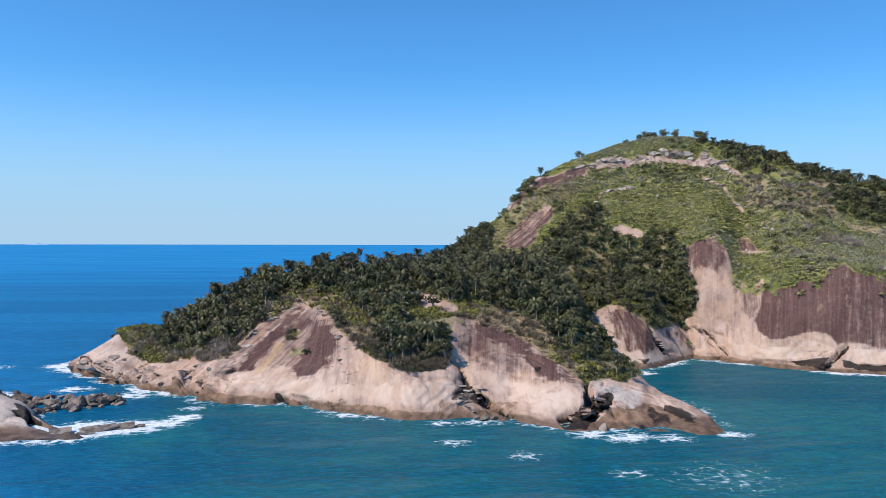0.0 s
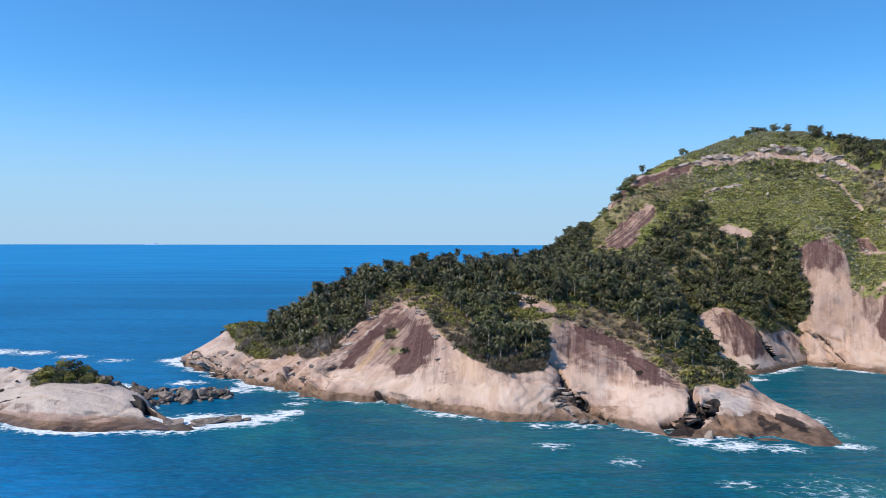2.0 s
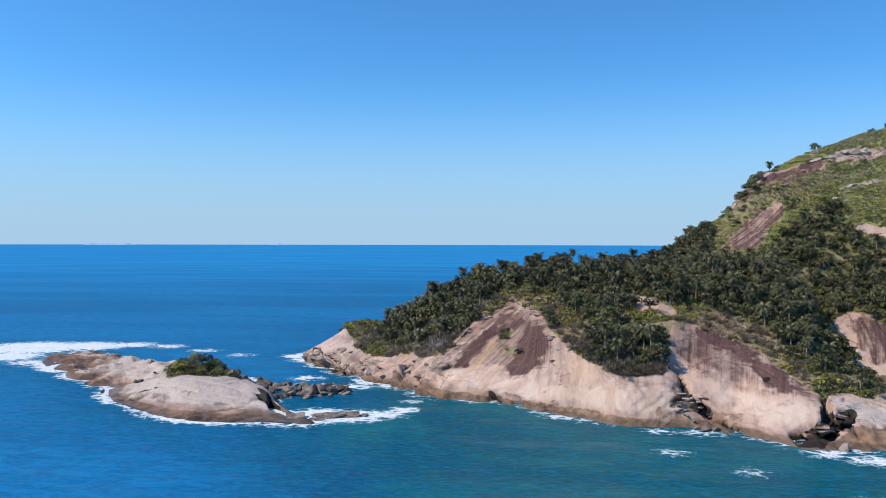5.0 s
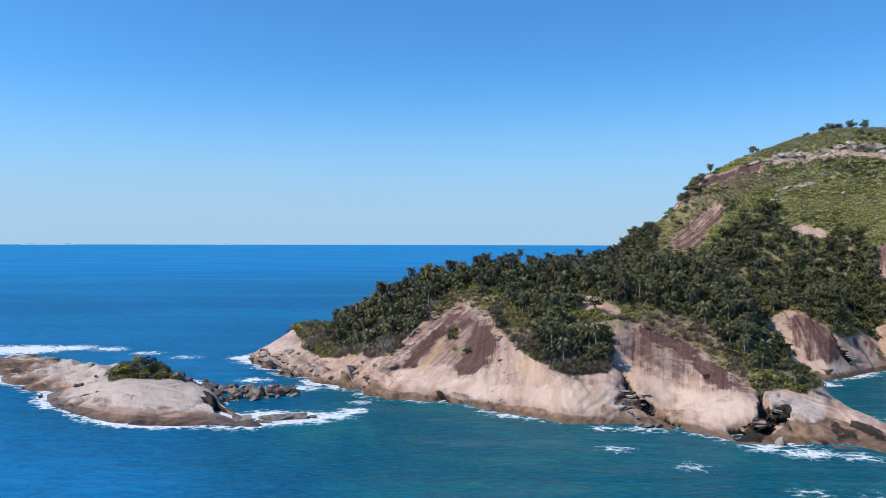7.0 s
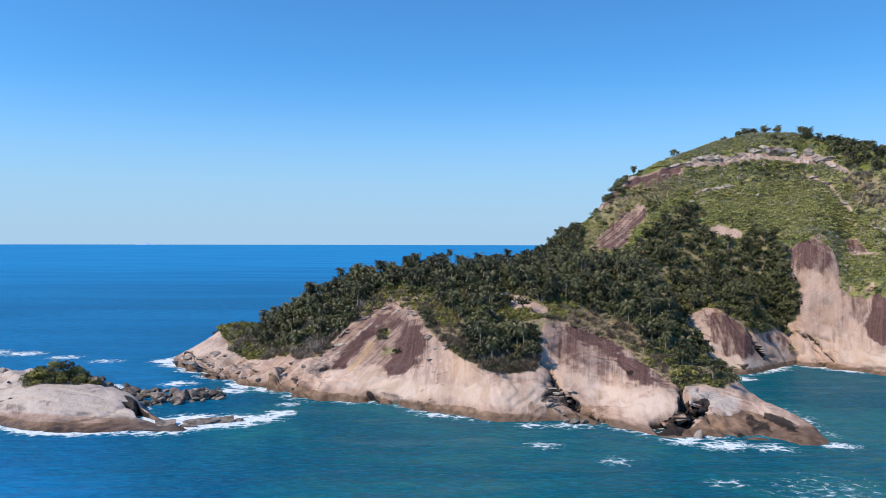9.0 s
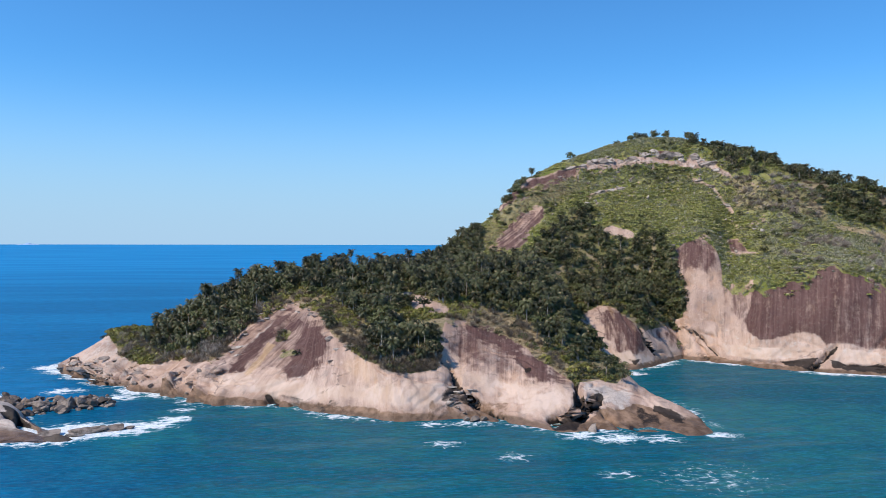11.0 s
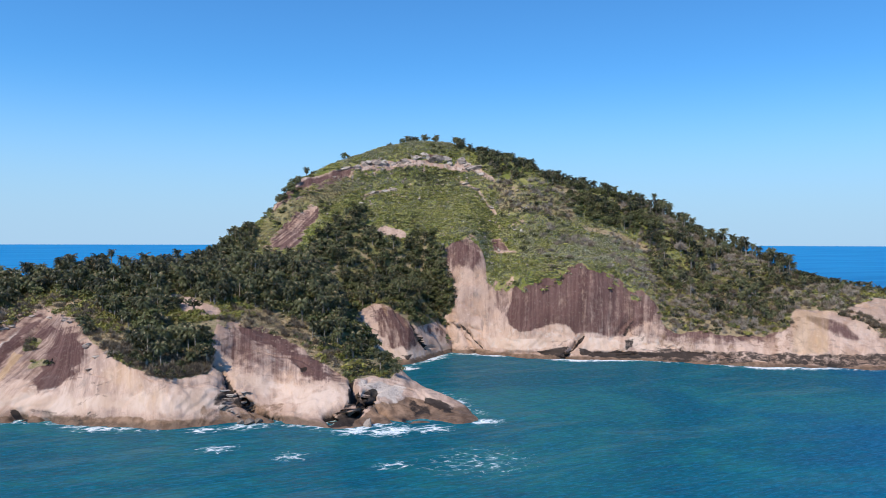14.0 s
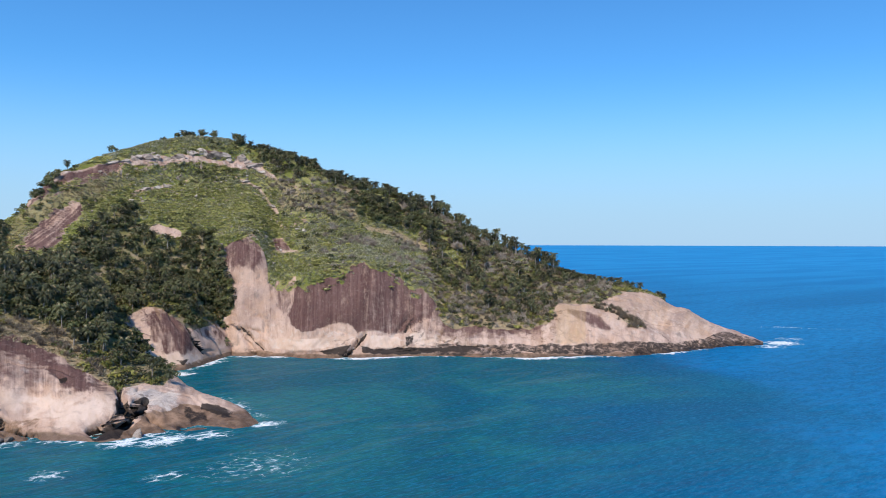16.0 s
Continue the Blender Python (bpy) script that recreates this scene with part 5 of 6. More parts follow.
# outcrops round the summit and on the slopes
for b, s0, sx, sy, sz in ((18.9, 3.56, 2.6, 1.6, 1.2), (19.8, 3.52, 2.8, 1.7, 1.4), (20.8, 3.5, 3.6, 2.0, 1.7), (21.6, 3.48, 2.2, 1.5, 1.3), (22.4, 3.46, 3.2, 1.8, 1.7), (23.1, 3.5, 2.2, 1.6, 1.5), (23.9, 3.53, 2.4, 1.7, 1.8), (24.9, 3.50, 3.9, 2.4, 3.0), (25.7, 3.46, 2.5, 1.6, 1.3), (26.6, 3.52, 2.8, 2.0, 2.0), (27.5, 3.46, 4.6, 2.4, 1.8), (17.9, 3.62, 2.2, 1.4, 1.1), (20.1, 3.08, 2.4, 1.4, 1.0), (20.9, 3.08, 2.2, 1.4, 0.9), (21.5, 3.06, 1.8, 1.3, 0.9), (19.2, 2.85, 1.4, 1.2, 1.2), (18.2, 3.6, 2.6, 1.6, 1.1), (19.4, 3.56, 2.2, 1.5, 1.3), (20.3, 3.5, 2.4, 1.6, 1.3), (22.0, 3.47, 2.2, 1.4, 1.2), (24.3, 3.5, 2.0, 1.4, 1.3), (25.3, 3.5, 2.6, 1.8, 1.9), (27.0, 3.5, 2.2, 1.6, 1.3), (28.0, 3.44, 2.6, 1.6, 1.2), (26.9, 3.2, 2.0, 1.4, 0.8), (27.8, 3.18, 2.4, 1.5, 0.9), (28.8, 3.16, 2.0, 1.4, 0.8)):
    i, j = np.argmin(abs(HILL.az - b)), np.argmin(abs(HILL.s - s0))
    stone(DARK_STONES if sx == 3.9 else PALE_STONES, HILL.P[i, j], (sx * 1.45, sy * 1.2, sz * 1.5), "pale weathered granite outcrop on the hillside", "summit outcrops", 0.5, radians(-b) + rng.uniform(-0.2, 0.2), "outcrop")
q, _ = HILL.scatter(260, most(near(HA, 18, 31, 2) * near(HS, 2.85, 3.45, 0.2), near(HA, 24, 40, 2) * near(HS, 2.1, 2.7, 0.2) * 0.35), rng)
for p in q:
    stone(PALE_STONES, p, rng.uniform(0.5, 1.15), "small pale rock among low plants", "slope rocks", 0.4, None, "rock")


# ---- plants ----
def bend_strip(length, rise, droop, n):
    """Points along a frond that sets out at an angle and droops."""
    t = np.linspace(0, 1, n)
    ang = rise - droop * t**1.3
    step = length / (n - 1)
    x = np.concatenate([[0], np.cumsum(np.cos(ang[:-1]) * step)])
    z = np.concatenate([[0], np.cumsum(np.sin(ang[:-1]) * step)])
    return x, z, ang


def palm_crown(rng, length=2.4, fronds=26, pairs=7):
    """Feathered fronds with hanging leaflets, as triangles."""
    verts, faces = [], []
    for k in range(fronds):
        turn = k * 2.4 + rng.uniform(-0.3, 0.3)
        rise = np.interp(k / fronds, [0, 1], [1.3, -1.1]) + rng.uniform(-0.15, 0.15)
        ln = length * rng.uniform(0.8, 1.15)
        x, z, ang = bend_strip(ln, rise, rng.uniform(1.3, 2.1), pairs + 1)
        c, sn = math.cos(turn), math.sin(turn)
        for i in range(1, pairs + 1):
            wide = 0.62 * math.sin(math.pi * (0.18 + 0.72 * i / (pairs + 1))) * length / 2.4
            for side in (-1, 1):
                a0, a1 = (x[i - 1], 0, z[i - 1]), (x[i], 0, z[i])
                tip = (x[i] + 0.22, side * wide, z[i] - 0.7 * wide - 0.12)
                base = len(verts)
                for px, py, pz in (a0, a1, tip):
                    verts.append((c * px - sn * py, sn * px + c * py, pz))
                faces.append((base, base + 1, base + 2))
    return np.array(verts), np.array(faces)


def tube(points, radii, sides=5):
    pts = np.asarray(points, float)
    verts, faces = [], []
    for p, r in zip(pts, radii):
        for k in range(sides):
            a = 2 * math.pi * k / sides
            verts.append((p[0] + r * math.cos(a), p[1] + r * math.sin(a), p[2]))
    for i in range(len(pts) - 1):
        for k in range(sides):
            a, b = i * sides + k, i * sides + (k + 1) % sides
            faces += [(a, b, b + sides), (a, b + sides, a + sides)]
    return np.array(verts), np.array(faces)


def palm_trunk(rng, height):
    t = np.linspace(0, 1, 5)
    lean = rng.uniform(-0.35, 0.35, 2)
    pts = np.stack([lean[0] * t**2, lean[1] * t**2, height * t - 0.5 * (1 - t)], 1)
    return tube(pts, 0.17 - 0.06 * t, 6), pts[-1]


def leaf_cloud(rng, lobes, leaves, size, squash=0.75):
    """Leaves set on the outsides of several rounded lobes: (x, y, z, radius) each."""
    verts, faces = [], []
    per = leaves // len(lobes)
    for lx, ly, lz, lr in lobes:
        w = rng.normal(size=(per, 3))
        w /= np.linalg.norm(w, axis=1, keepdims=True)
        w[:, 2] = np.where(w[:, 2] < -0.35, -w[:, 2], w[:, 2])
        c = np.array([lx, ly, lz]) + w * (1, 1, squash) * lr * rng.uniform(0.7, 1.08, (per, 1))
        facing = w + rng.normal(size=(per, 3)) * 0.55
        facing /= np.linalg.norm(facing, axis=1, keepdims=True)
        u = np.cross(facing, rng.normal(size=(per, 3)))
        u /= np.linalg.norm(u, axis=1, keepdims=True)
        v = np.cross(facing, u)
        h = size * rng.uniform(0.6, 1.25, (per, 1))
        quad = np.stack([c - u * h * 0.5, c + v * h * 0.34, c + u * h * 0.62, c - v * h * 0.34], 1)
        base = len(verts) + 4 * np.arange(per)
        verts.extend(quad.reshape(-1, 3))
        faces += [f for b in base for f in ((b, b + 1, b + 2), (b, b + 2, b + 3))]
    return np.array(verts), np.array(faces)


def tree_crown(rng, radius, leaves=170, size=0.62):
    lobes = [(0, 0, radius * 0.45, radius * 0.75)]
    for k in range(6):
        a = k * 1.05 + rng.uniform(-0.4, 0.4)
        d = radius * rng.uniform(0.4, 0.75)
        lobes.append((d * math.cos(a), d * math.sin(a), radius * rng.uniform(-0.1, 0.55), radius * rng.uniform(0.35, 0.6)))
    return leaf_cloud(rng, lobes, leaves, size)


def tree_trunk(rng, height, radius):
    t = np.linspace(0, 1, 4)
    v, f = tube(np.stack([0.25 * t, 0.1 * t, height * t - 0.5 * (1 - t)], 1), 0.2 - 0.09 * t, 6)
    for k in range(4):
        a = 1.6 * k + rng.uniform(-0.3, 0.3)
        q = np.linspace(0, 1, 3)
        d = radius * 0.75
        lv, lf = tube(np.stack([0.2 + d * q * math.cos(a), 0.1 + d * q * math.sin(a), height * 0.8 + radius * 0.6 * q], 1), 0.09 - 0.05 * q, 4)
        f = np.concatenate([f, lf + len(v)])
        v = np.concatenate([v, lv])
    return v, f


def shrub_crown(rng, leaves=70, size=0.42):
    lobes = [(0, 0, 0.35, 0.8)] + [(0.6 * math.cos(a), 0.6 * math.sin(a), 0.2, 0.5) for a in (0.4, 2.3, 4.4)]
    return leaf_cloud(rng, lobes, leaves, size, 0.8)


def twig_bush(rng, twigs=80):
    """A leafless bush: thin twigs that fan up and out from the ground."""
    verts, faces = [], []
    for k in range(twigs):
        a, up = rng.uniform(0, 2 * math.pi), rng.uniform(0.25, 1.45)
        d = np.array([math.cos(a) * math.cos(up), math.sin(a) * math.cos(up), math.sin(up)])
        side = np.cross(d, rng.normal(size=3))
        side *= 0.055 / np.linalg.norm(side)
        foot = d * rng.uniform(0.1, 0.6)
        tip = d * rng.uniform(0.75, 1.15) + rng.normal(size=3) * 0.12
        b = len(verts)
        verts += [foot - side, foot + side, tip]
        faces.append((b, b + 1, b + 2))
    return np.array(verts), np.array(faces)


def rosette(rng, blades=6):
    verts, faces = [], []
    for k in range(blades):
        a = k * 2 * math.pi / blades + rng.uniform(-0.3, 0.3)
        up = rng.uniform(0.35, 1.1)
        d = np.array([math.cos(a) * math.cos(up), math.sin(a) * math.cos(up), math.sin(up)])
        side = np.array([-math.sin(a), math.cos(a), 0]) * 0.13
        b = len(verts)
        verts += [d * 0.05 - side, d * 0.05 + side, d * rng.uniform(0.7, 1.1)]
        faces.append((b, b + 1, b + 2))
    return np.array(verts), np.array(faces)


def many(name, shapes, places, sizes, rng, material, label, category, tall=None, tones=None):
    """One mesh of many plants: each a turned and scaled copy of one of the shapes."""
    V, Fc, T, base = [], [], [], 0
    which = rng.integers(len(shapes), size=len(places))
    turn = rng.uniform(0, 2 * math.pi, len(places))
    tones = rng.random(len(places)) if tones is None else tones
    for k, (v, f) in enumerate(shapes):
        idx = np.where(which == k)[0]
        if not len(idx):
            continue
        c, s = np.cos(turn[idx])[:, None], np.sin(turn[idx])[:, None]
        sz = sizes[idx][:, None]
        tl = sz if tall is None else tall[idx][:, None]
        x = (c * v[:, 0] - s * v[:, 1]) * sz + places[idx][:, :1]
        y = (s * v[:, 0] + c * v[:, 1]) * sz + places[idx][:, 1:2]
        z = v[:, 2] * tl + places[idx][:, 2:3]
        V.append(np.stack([x, y, z], -1).reshape(-1, 3))
        Fc.append((f[None] + (base + np.arange(len(idx)) * len(v))[:, None, None]).reshape(-1, 3))
        T.append(np.repeat(tones[idx], len(v)))
        base += len(idx) * len(v)
    me = mesh_from(name, np.concatenate(V), np.concatenate(Fc), material, {"tone": np.concatenate(T)})
    return tagged(new(name, me), label, category, kind="stuff")


rng = np.random.default_rng(23)
CROWNS = [palm_crown(rng, rng.uniform(1.75, 2.2)) for _ in range(5)]
TRUNKS = [palm_trunk(rng, 1.0) for _ in range(3)]
TREES = [tree_crown(rng, 1.0, 190, 0.34) for _ in range(6)]
SHRUBS = [shrub_crown(rng) for _ in range(5)]
DENSE = [shrub_crown(np.random.default_rng(60 + k), 230, 0.26) for k in range(5)]
ROSETTES = [rosette(rng) for _ in range(4)]
TWIGS = [twig_bush(rng) for _ in range(5)]

# where the woods stand
cape_wood = cape_veg * (1 - 0.93 * cape_dry) * (1 - smooth(4.25, 4.7, S)) * smooth(-12.2, -10.6, A) * (1 - 0.8 * smooth(17.3, 19.3, A)) * (1 - 0.7 * near(A, 1.5, 8.4, 0.5) * (1 - smooth(0.1, 0.5, S - cape_line))) * (1 - near(A, 9, 21, 0.5) * (1 - smooth(0.03, 0.35, S - cape_line)))
cape_wood = cape_wood * (1 - stroke(CAPE, 5.8, 3.12, 8.6, 2.95, 5.5, 0.3)) * (1 - stroke(CAPE, -14.5, 3.3, -12.0, 2.6, 4.0, 0.3)) * (1 - stroke(CAPE, -3.2, 2.55, -2.3, 1.7, 3.2, 0.3))
cape_scrub = cape_veg * (1 - smooth(4.2, 4.6, S)) * (1 - 0.95 * stroke(CAPE, 5.9, 3.3, 8.6, 3.05, 4.0, 0.3))
wood_low = line(HA, (25.6, 3.72), (28.3, 3.58), (30, 3.5), (32.5, 3.58), (34.3, 3.62), (34.8, 3.36), (37.5, 3.34), (39.8, 3.28), (40.4, 2.75), (42.5, 2.5), (44.5, 2.15), (47, 1.95), (49, 2.1), (50.5, 2.9), (53, 3.3), (56, 3.9), (58, 6))
wood_right = smooth(25.6, 26.4, HA) * smooth(-0.08, 0.1, HS - wood_low + 0.14 * wh) * (1 - smooth(4.3, 4.7, HS)) * hill_veg
wood_right = wood_right * (1 - 0.9 * stroke(HILL, 34.0, 3.66, 40.4, 3.68, 3.2, 0.3)) * (1 - 0.85 * near(HA, 41, 53, 1) * smooth(-0.1, 0.25, wobble(HILL, 9, 48))) * (1 - stroke(HILL, 42.0, 2.9, 42.5, 3.3, 3.2, 0.3))
skyline = near(HA, 12, 25, 0.5) * near(HS, 3.92, 4.1, 0.05) * (0.15 + near(HA, 21.5, 25.5, 0.5))
crest_wood = near(HA, 29, 57.5, 1) * near(HS, 3.86, 4.1, 0.05) * hill_veg
ridge_wood = near(HA, 9.5, 14.4, 0.4) * near(HS, 3.45, 4.2, 0.12)
slab_wood = slab_veg * (1 - smooth(3.9, 4.3, SLABS.S))
hill_field = hill_veg * (1 - np.clip(wood_left + wood_right, 0, 1)) * near(HA, 11, 60, 1) * (1 - smooth(4.1, 4.4, HS)) * (1 - 0.8 * near(HA, 42.5, 54, 1.5) * near(HS, 1.0, 3.2, 0.3))


def gather(counts, seed):
    """Places over several lands."""
    g = np.random.default_rng(seed)
    got = [land.scatter(n, d, g)[0] for land, n, d in counts]
    return np.concatenate(got)


# palms
palms = gather(((CAPE, 640, cape_wood * (1 - 0.55 * (1 - smooth(-8, -4.5, A)))), (HILL, 420, wood_left), (HILL, 560, wood_right), (SLABS, 60, slab_wood), (HILL, 14, skyline), (HILL, 120, crest_wood), (HILL, 10, ridge_wood), (CAPE, 26, near(A, -5.3, -3.7, 0.1) * near(S, 3.8, 4.1, 0.05)), (CAPE, 24, near(A, -3.0, 2.0, 0.3) * near(S, 3.85, 4.1, 0.05)), (CAPE, 20, near(A, -12.3, -8.3, 0.3) * near(S, 3.7, 4.1, 0.05))), 5)
order = np.argsort(np.hypot(palms[:, 0], palms[:, 1]))
palms = palms[order]
high = rng.uniform(1.6, 4.9, len(palms)) + 1.8 * (rng.random(len(palms)) > 0.88)
high *= np.interp(palms[:, 2], [50, 75], [1.0, 0.55])
high += 0.7 * (np.hypot(palms[:, 0], palms[:, 1]) < 250) * (palms[:, 2] > 16)
bearing = np.degrees(np.arctan2(palms[:, 0], palms[:, 1]))
dist = np.hypot(palms[:, 0], palms[:, 1])
high = np.where((bearing > 5.6) & (bearing < 8.4) & (dist > 176) & (dist < 204), np.minimum(high, 2.0), high)
high += 1.5 * (((bearing > -12.4) & (bearing < -3.6)) & (dist > 226) & (rng.random(len(palms)) > 0.72))
high += 1.1 * ((bearing > 35) & (palms[:, 2] < 50) & (palms[:, 2] > 24))
high = np.where((bearing > 48) & (palms[:, 2] < 24), 0.6 * high, high)
wide = rng.uniform(0.75, 1.15, len(palms))
CROWN_MESHES = [mesh_from("crown", v, f, PALM_LEAF) for v, f in CROWNS]
TRUNK_MESHES = [mesh_from("trunk", v, f, BARK, None, True) for (v, f), _ in TRUNKS]
N_PALMS = 260
for k in range(N_PALMS):
    thing = tagged(new("palm_tree"), "slender palm with drooping dark fronds in coastal scrub", "palm tree", "palms on the island")
    thing.matrix_world = Matrix.LocRotScale(Vector(palms[k]), Euler((0, 0, rng.uniform(0, 6.28))), None)
    kind = int(rng.integers(3))
    tr = part("trunk", TRUNK_MESHES[kind], thing)
    tr.scale = (1, 1, high[k])
    cr = part("crown", CROWN_MESHES[int(rng.integers(5))], thing)
    cr.location, cr.scale = (*TRUNKS[kind][1][:2], high[k] * 0.99), (wide[k],) * 3
far = palms[N_PALMS:]
tops = far + np.stack([0 * high[N_PALMS:], 0 * high[N_PALMS:], high[N_PALMS:]], 1)
many("palm_crowns", CROWNS, tops, wide[N_PALMS:], rng, PALM_LEAF, "dense grove of dark drooping palm crowns", "palm grove")
many("palm_trunks", [tube([(0, 0, -0.1), (0, 0, 0.5), (0, 0, 1.0)], (0.17, 0.14, 0.11), 5)], far, np.ones(len(far)), rng, BARK, "slim grey palm trunks standing in scrub", "palm trunk", tall=high[N_PALMS:])

# broad-leaved trees
trees = gather(((CAPE, 980, cape_wood), (HILL, 860, wood_left), (HILL, 430, wood_right), (HILL, 190, hill_veg * near(HA, 34.6, 40.6, 0.4) * near(HS, 3.3, 3.62, 0.06)), (SLABS, 150, slab_wood), (HILL, 70, lap), (HILL, 14, skyline), (HILL, 90, crest_wood), (HILL, 45, ridge_wood)), 6)
trees = trees[np.argsort(np.hypot(trees[:, 0], trees[:, 1]))]
girth = rng.uniform(1.05, 2.15, len(trees)) * np.where(np.degrees(np.arctan2(trees[:, 0], trees[:, 1])) > 29, 0.85, 1.0)
N_TREES = 170
TREE_MESHES = [mesh_from("crown", v, f, LEAF) for v, f in TREES]
STEM_MESHES = [mesh_from("trunk", *tree_trunk(rng, 1.0, 0.8), BARK, None, True) for _ in range(3)]
for k in range(N_TREES):
    thing = tagged(new("tree"), "low wind-shaped tree with dense dark green leaves", "tree", "trees on the island")
    thing.matrix_world = Matrix.LocRotScale(Vector(trees[k]), Euler((0, 0, rng.uniform(0, 6.28))), (girth[k],) * 3)
    part("trunk", STEM_MESHES[k % 3], thing)
    cr = part("crown", TREE_MESHES[int(rng.integers(6))], thing)
    cr.location = (0.15, 0.05, 0.85)
rest = trees[N_TREES:]
many("tree_crowns", TREES, rest + np.stack([0 * girth[N_TREES:], 0 * girth[N_TREES:], girth[N_TREES:] * 0.75], 1), girth[N_TREES:], rng, LEAF, "thick canopy of dark broad-leaved trees", "woodland")

# scrub under and between the trees
low = gather(((CAPE, 2100, cape_scrub * (1 - 0.92 * cape_dry)), (HILL, 2300, wood_left), (HILL, 1700, wood_right), (HILL, 380, hill_veg * near(HA, 41, 53, 1) * near(HS, 1.6, 3.4, 0.3)), (SLABS, 260, slab_wood)), 8)
many("scrub", SHRUBS, low, rng.uniform(0.7, 1.5, len(low)), rng, LEAF, "tangled dark green scrub between the trees", "scrub")
yellow = gather(((CAPE, 330, cape_veg * most(stroke(CAPE, -14.4, 3.4, -12.6, 3.9, 3.5), stroke(CAPE, -12.2, 2.6, -11.3, 3.3, 3.2), stroke(CAPE, -9.6, 3.0, -8.2, 3.3, 2.2))), (CAPE, 90, cape_veg * stroke(CAPE, 5.6, 3.2, 9.5, 3.1, 3.0)), (CAPE, 140, cape_scrub * near(A, -15.2, -11, 0.5) * near(S, 1.8, 4.1, 0.3)), (CAPE, 300, cape_scrub * most(near(A, -12.5, -10, 0.5) * near(S, 1.8, 2.6, 0.3), near(A, -4, 2.2, 0.5) * near(S, 3.05, 3.5, 0.1), near(A, 8.2, 11, 0.5) * near(S, 3.15, 3.5, 0.1), near(A, 16.2, 20.5, 0.6) * near(S, 2.5, 3.2, 0.15), near(A, 3, 6, 1) * near(S, 1.7, 2.2, 0.1), stroke(CAPE, -3.0, 2.3, -2.4, 1.75, 1.6))), (HILL, 330, hill_veg * near(HA, 40.5, 52, 1) * near(HS, 1.7, 3.2, 0.3) * smooth(-0.2, 0.3, wobble(HILL, 7, 52))), (SLABS, 70, slab_wood * near(SLABS.S, 2.5, 3.3, 0.1)), (HILL, 120, hill_veg * near(HA, 54, 58.5, 1) * near(HS, 3.2, 4.1, 0.3))), 9)
many("yellow_scrub", SHRUBS, yellow, rng.uniform(0.6, 1.4, len(yellow)), rng, SHRUB_LEAF, "bright yellow-green shrubs in sunny clearings", "scrub")
dry = gather(((CAPE, 200, cape_veg * cape_dry), (HILL, 520, hill_veg * near(HA, 40.5, 53, 1) * near(HS, 1.5, 3.6, 0.4)), (HILL, 90, stroke(HILL, 53.0, 2.0, 55.4, 1.5, 2.5)), (HILL, 70, hill_dry * hill_veg * near(HA, 29, 35, 1)), (HILL, 330, wood_right * near(HA, 40, 53, 1)), (CAPE, 520, cape_veg * near(A, -13, -3, 1) * near(S, 2, 3.5, 0.3)), (CAPE, 260, cape_veg * near(A, 1.5, 8.4, 0.6) * near(S, 1.5, 2.3, 0.2))), 10)
many("dry_scrub", TWIGS, dry, rng.uniform(0.8, 1.7, len(dry)), rng, DRY_LEAF, "brown leafless twiggy scrub on thin soil", "scrub")

straw = gather(((CAPE, 3800, cape_veg * cape_dry), (HILL, 900, hill_veg * hill_dry * near(HA, 28, 41, 0.5)), (HILL, 1800, hill_veg * stroke(HILL, 12.0, 2.6, 17.5, 3.45, 7.0))), 14)
many("straw_grass", ROSETTES, straw, rng.uniform(0.4, 0.9, len(straw)), rng, STRAW_LEAF, "straw-coloured dry grass in tufts on thin soil", "grass")
greys = gather(((CAPE, 200, cape_veg * near(A, -13.5, -5, 1) * near(S, 1.9, 3.3, 0.2)), (HILL, 420, hill_veg * near(HA, 38.0, 54, 0.8) * near(HS, 2.0, 4.1, 0.2) * smooth(-0.2, 0.2, wobble(HILL, 9, 48))), (HILL, 110, hill_veg * near(HA, 41, 51, 0.6) * near(HS, 1.6, 2.4, 0.2)), (HILL, 70, hill_veg * near(HA, 33, 41, 1) * near(HS, 2.05, 2.9, 0.15) * smooth(0.0, 0.35, wobble(HILL, 8, 47))), (HILL, 60, hill_veg * near(HA, 29, 34, 1) * near(HS, 3.2, 3.6, 0.1))), 15)
many("grey_scrub", TWIGS, greys, rng.uniform(0.9, 2.2, len(greys)), rng, GREY_TWIG, "grey-brown leafless bushes on the dry slope", "scrub")

# a few leafless trees on the seaward slope
for b, s0, size in ((42.3, 3.32, 3.0), (44.6, 3.2, 2.0), (47.2, 2.9, 1.8), (45.8, 2.7, 1.6), (48.6, 2.9, 1.7)):
    i, j = np.argmin(abs(HILL.az - b)), np.argmin(abs(HILL.s - s0))
    thing = tagged(new("bare_tree"), "pale grey leafless tree among green scrub", "tree", "bare trees")
    thing.matrix_world = Matrix.LocRotScale(Vector(HILL.P[i, j]), Euler((0, 0, rng.uniform(0, 6.28))), (size,) * 3)
    part("trunk", STEM_MESHES[0], thing)
    cr = part("twigs", mesh_from("twigs", *twig_bush(rng, 420), GREY_TWIG), thing, "fine grey twigs")
    cr.location = (0.15, 0.05, 0.6)

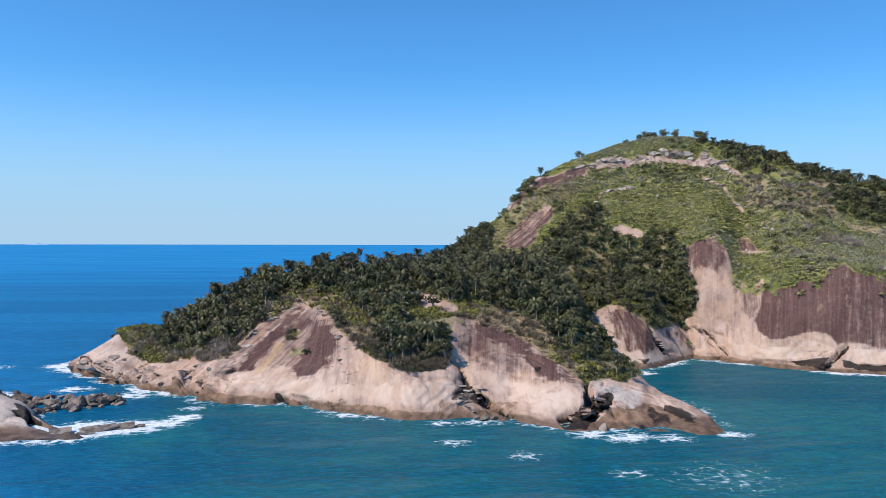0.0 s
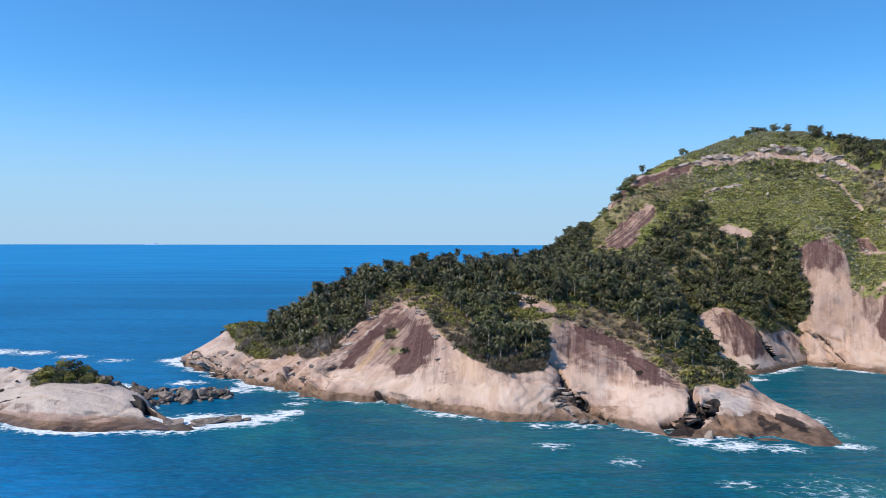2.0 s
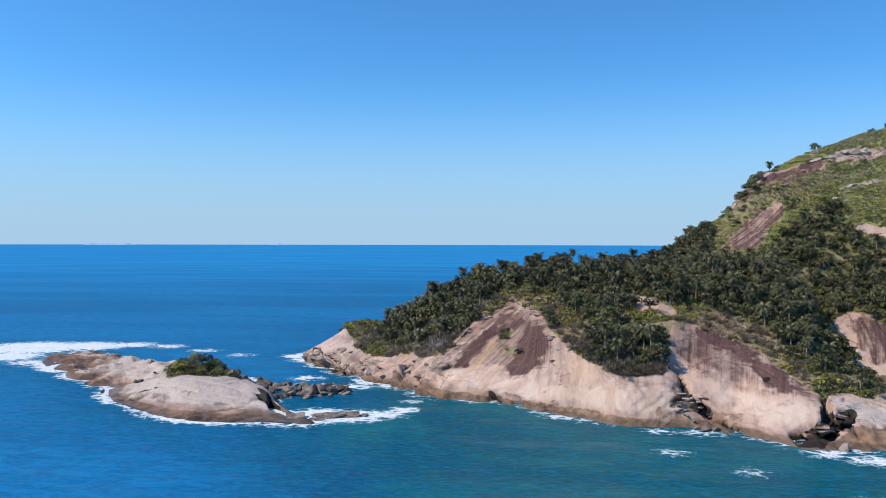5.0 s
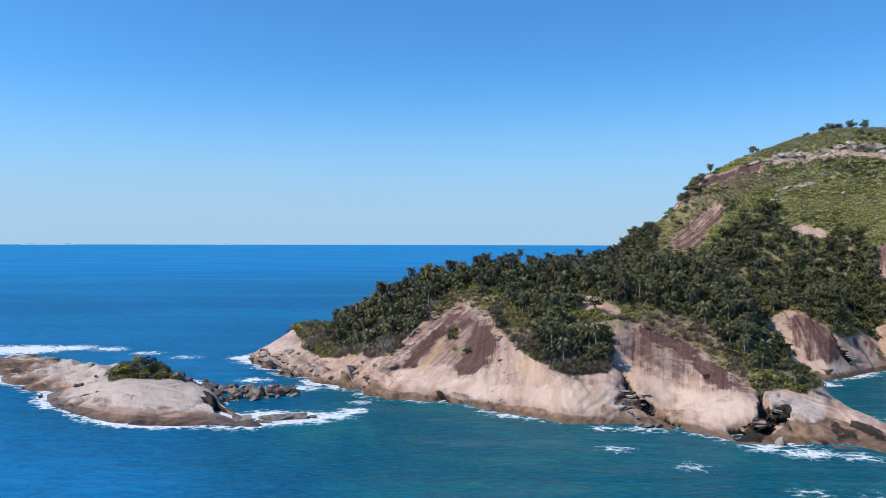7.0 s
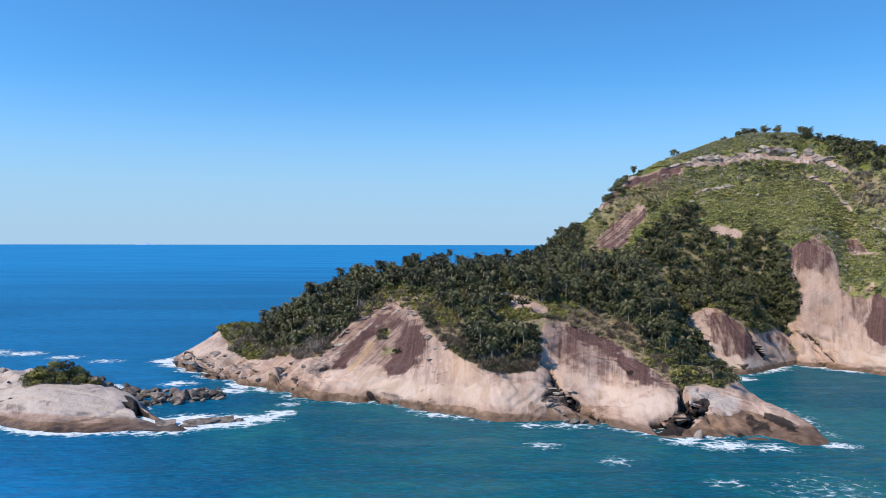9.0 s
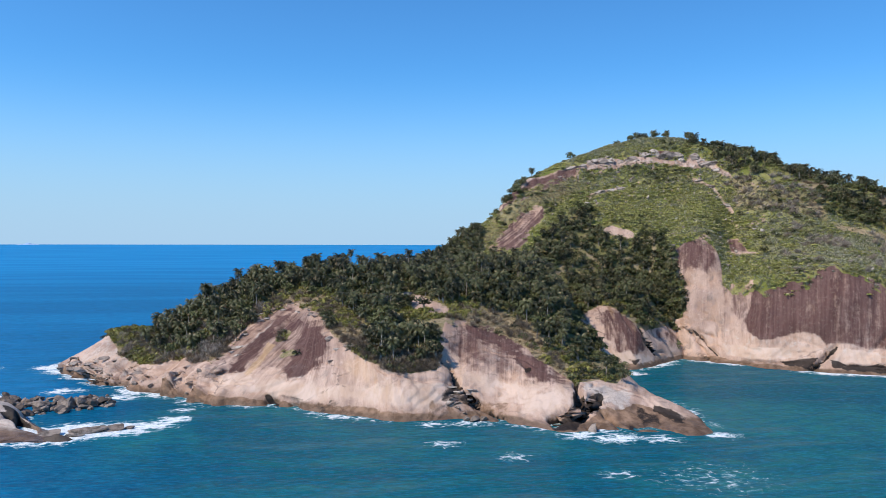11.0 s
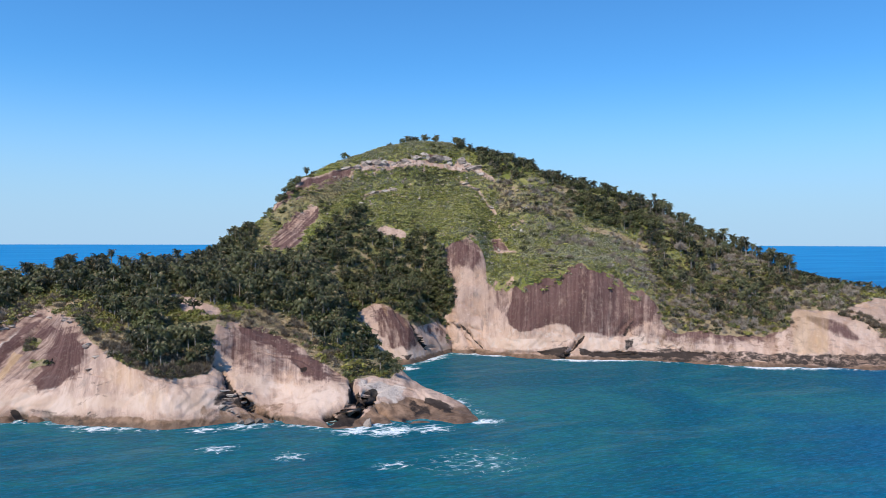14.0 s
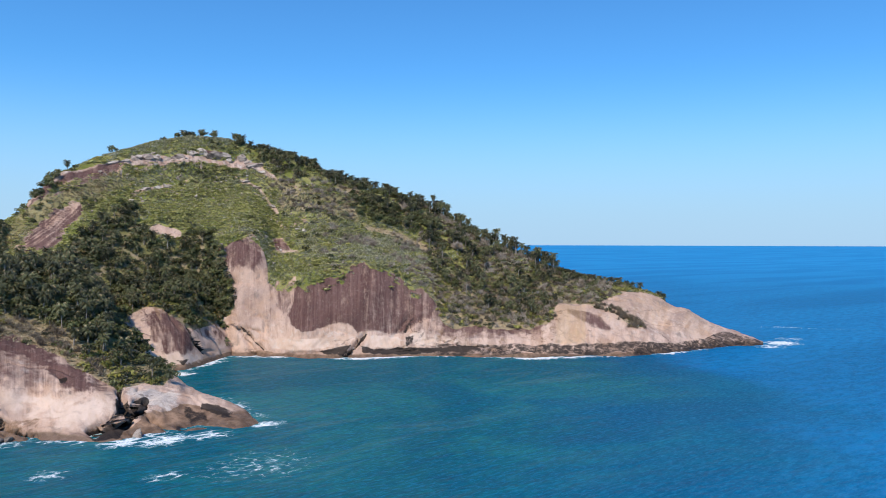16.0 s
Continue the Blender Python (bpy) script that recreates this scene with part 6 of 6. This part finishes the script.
# the open slope
left_slope = near(HA, 10, 17.0, 1.5)
green_zone = near(HA, 17.5, 30, 2) * near(HS, 2.35, 2.95, 0.2)
tufts = gather(((HILL, 33000, hill_field * (1 - 0.9 * hill_dry) * (1 - 0.8 * left_slope) * (1 - 0.45 * green_zone)),), 11)
many("rosette_plants", ROSETTES, tufts, rng.uniform(0.5, 1.25, len(tufts)), rng, ROSETTE_LEAF, "pale spiky rosette plants carpeting the slope", "ground plants")
clumps = gather(((HILL, 8500, hill_field * (1 - hill_dry) * (0.08 + smooth(-0.1, 0.35, wobble(HILL, 6, 33)) + 0.9 * green_zone * smooth(-0.5, 0.1, wobble(HILL, 4, 37))) * (1 - 0.5 * near(HA, 34, 41, 1.5))),), 12)
SMALL = [leaf_cloud(rng, [(0, 0, 0.15, 0.6), (0.7, 0.2, 0.1, 0.5), (-0.6, 0.3, 0.1, 0.45)], 30, 0.5, 0.6) for _ in range(6)]
girths = rng.uniform(0.5, 1.5, len(clumps))
many("meadow_clumps", SMALL, clumps, girths, rng, GRASS_LEAF, "bright green low bushes spread over the slope", "ground plants", tall=0.65 * girths)
darks = gather(((HILL, 420, hill_field * (1 - hill_dry) * smooth(0.0, 0.5, wobble(HILL, 16, 35))),), 13)
many("slope_bushes", SHRUBS, darks, rng.uniform(0.7, 1.5, len(darks)), rng, LEAF, "scattered dark bushes on the open slope", "scrub")

# the thicket on the islet
THICKET = []
for k in range(80):
    u = rng.random()
    b, r = -26.7 + 4.2 * u, 196 + rng.normal() * 2.6 if k % 4 else 193 + rng.normal()
    p = polar(b, r)
    z = max(height_at((ISLET, REEF), p.x, p.y), 0)
    lift = (3.8 if k % 4 else 0.8) * math.sin(math.pi * (0.1 + 0.8 * u)) * rng.random()
    ob = new("shrub", mesh_from("shrub", *DENSE[k % 5], LEAF if k % 10 > 3 else SHRUB_LEAF)) if k < 10 else new("shrub", bpy.data.objects[THICKET[k % 10]].data)
    if k < 10:
        THICKET.append(ob.name)
    ob.matrix_world = Matrix.LocRotScale(Vector((p.x, p.y, z + lift - 0.2)), Euler((0, 0, rng.uniform(0, 6.28))), (rng.uniform(1.1, 1.9),) * 3)
    tagged(ob, "salt-pruned green shrub in the thicket on the islet", "shrub", "islet thicket")


# ---- islands on the horizon ----
def far_island(name, bearing, width, height, seed, peaks):
    n, m = 60, 10
    x = np.linspace(-1, 1, n)
    top = sum(h * np.exp(-((x - c) / w) ** 2) for c, w, h in peaks) * (1 - x**8) + 0.05 * fbm(np.stack([x * 6, 0 * x, 0 * x], 1), 3, seed)
    t = np.linspace(0, 1, m)
    a = radians(bearing)
    X, T = np.meshgrid(x * width / 2, t, indexing="ij")
    z = 17 + np.maximum(top, 0)[:, None] * height * np.sin(np.pi * T)
    r = 4700 + 90 * (T - 0.5)
    px, py = r * math.sin(a) + X * math.cos(a), r * math.cos(a) - X * math.sin(a)
    me = mesh_from(name, np.stack([px, py, z], -1).reshape(-1, 3), grid_faces(n, m), HAZE, None, True)
    return tagged(new(name, me), "hazy blue island low on the horizon", "island", "far islands")


far_island("distant_island", -30.6, 330, 15, 3, ((-0.6, 0.2, 0.7), (-0.1, 0.3, 0.5), (0.5, 0.2, 0.9)))
far_island("distant_island", -19.4, 150, 14, 5, ((0.0, 0.25, 0.9), (0.45, 0.2, 0.4), (-0.5, 0.3, 0.35)))
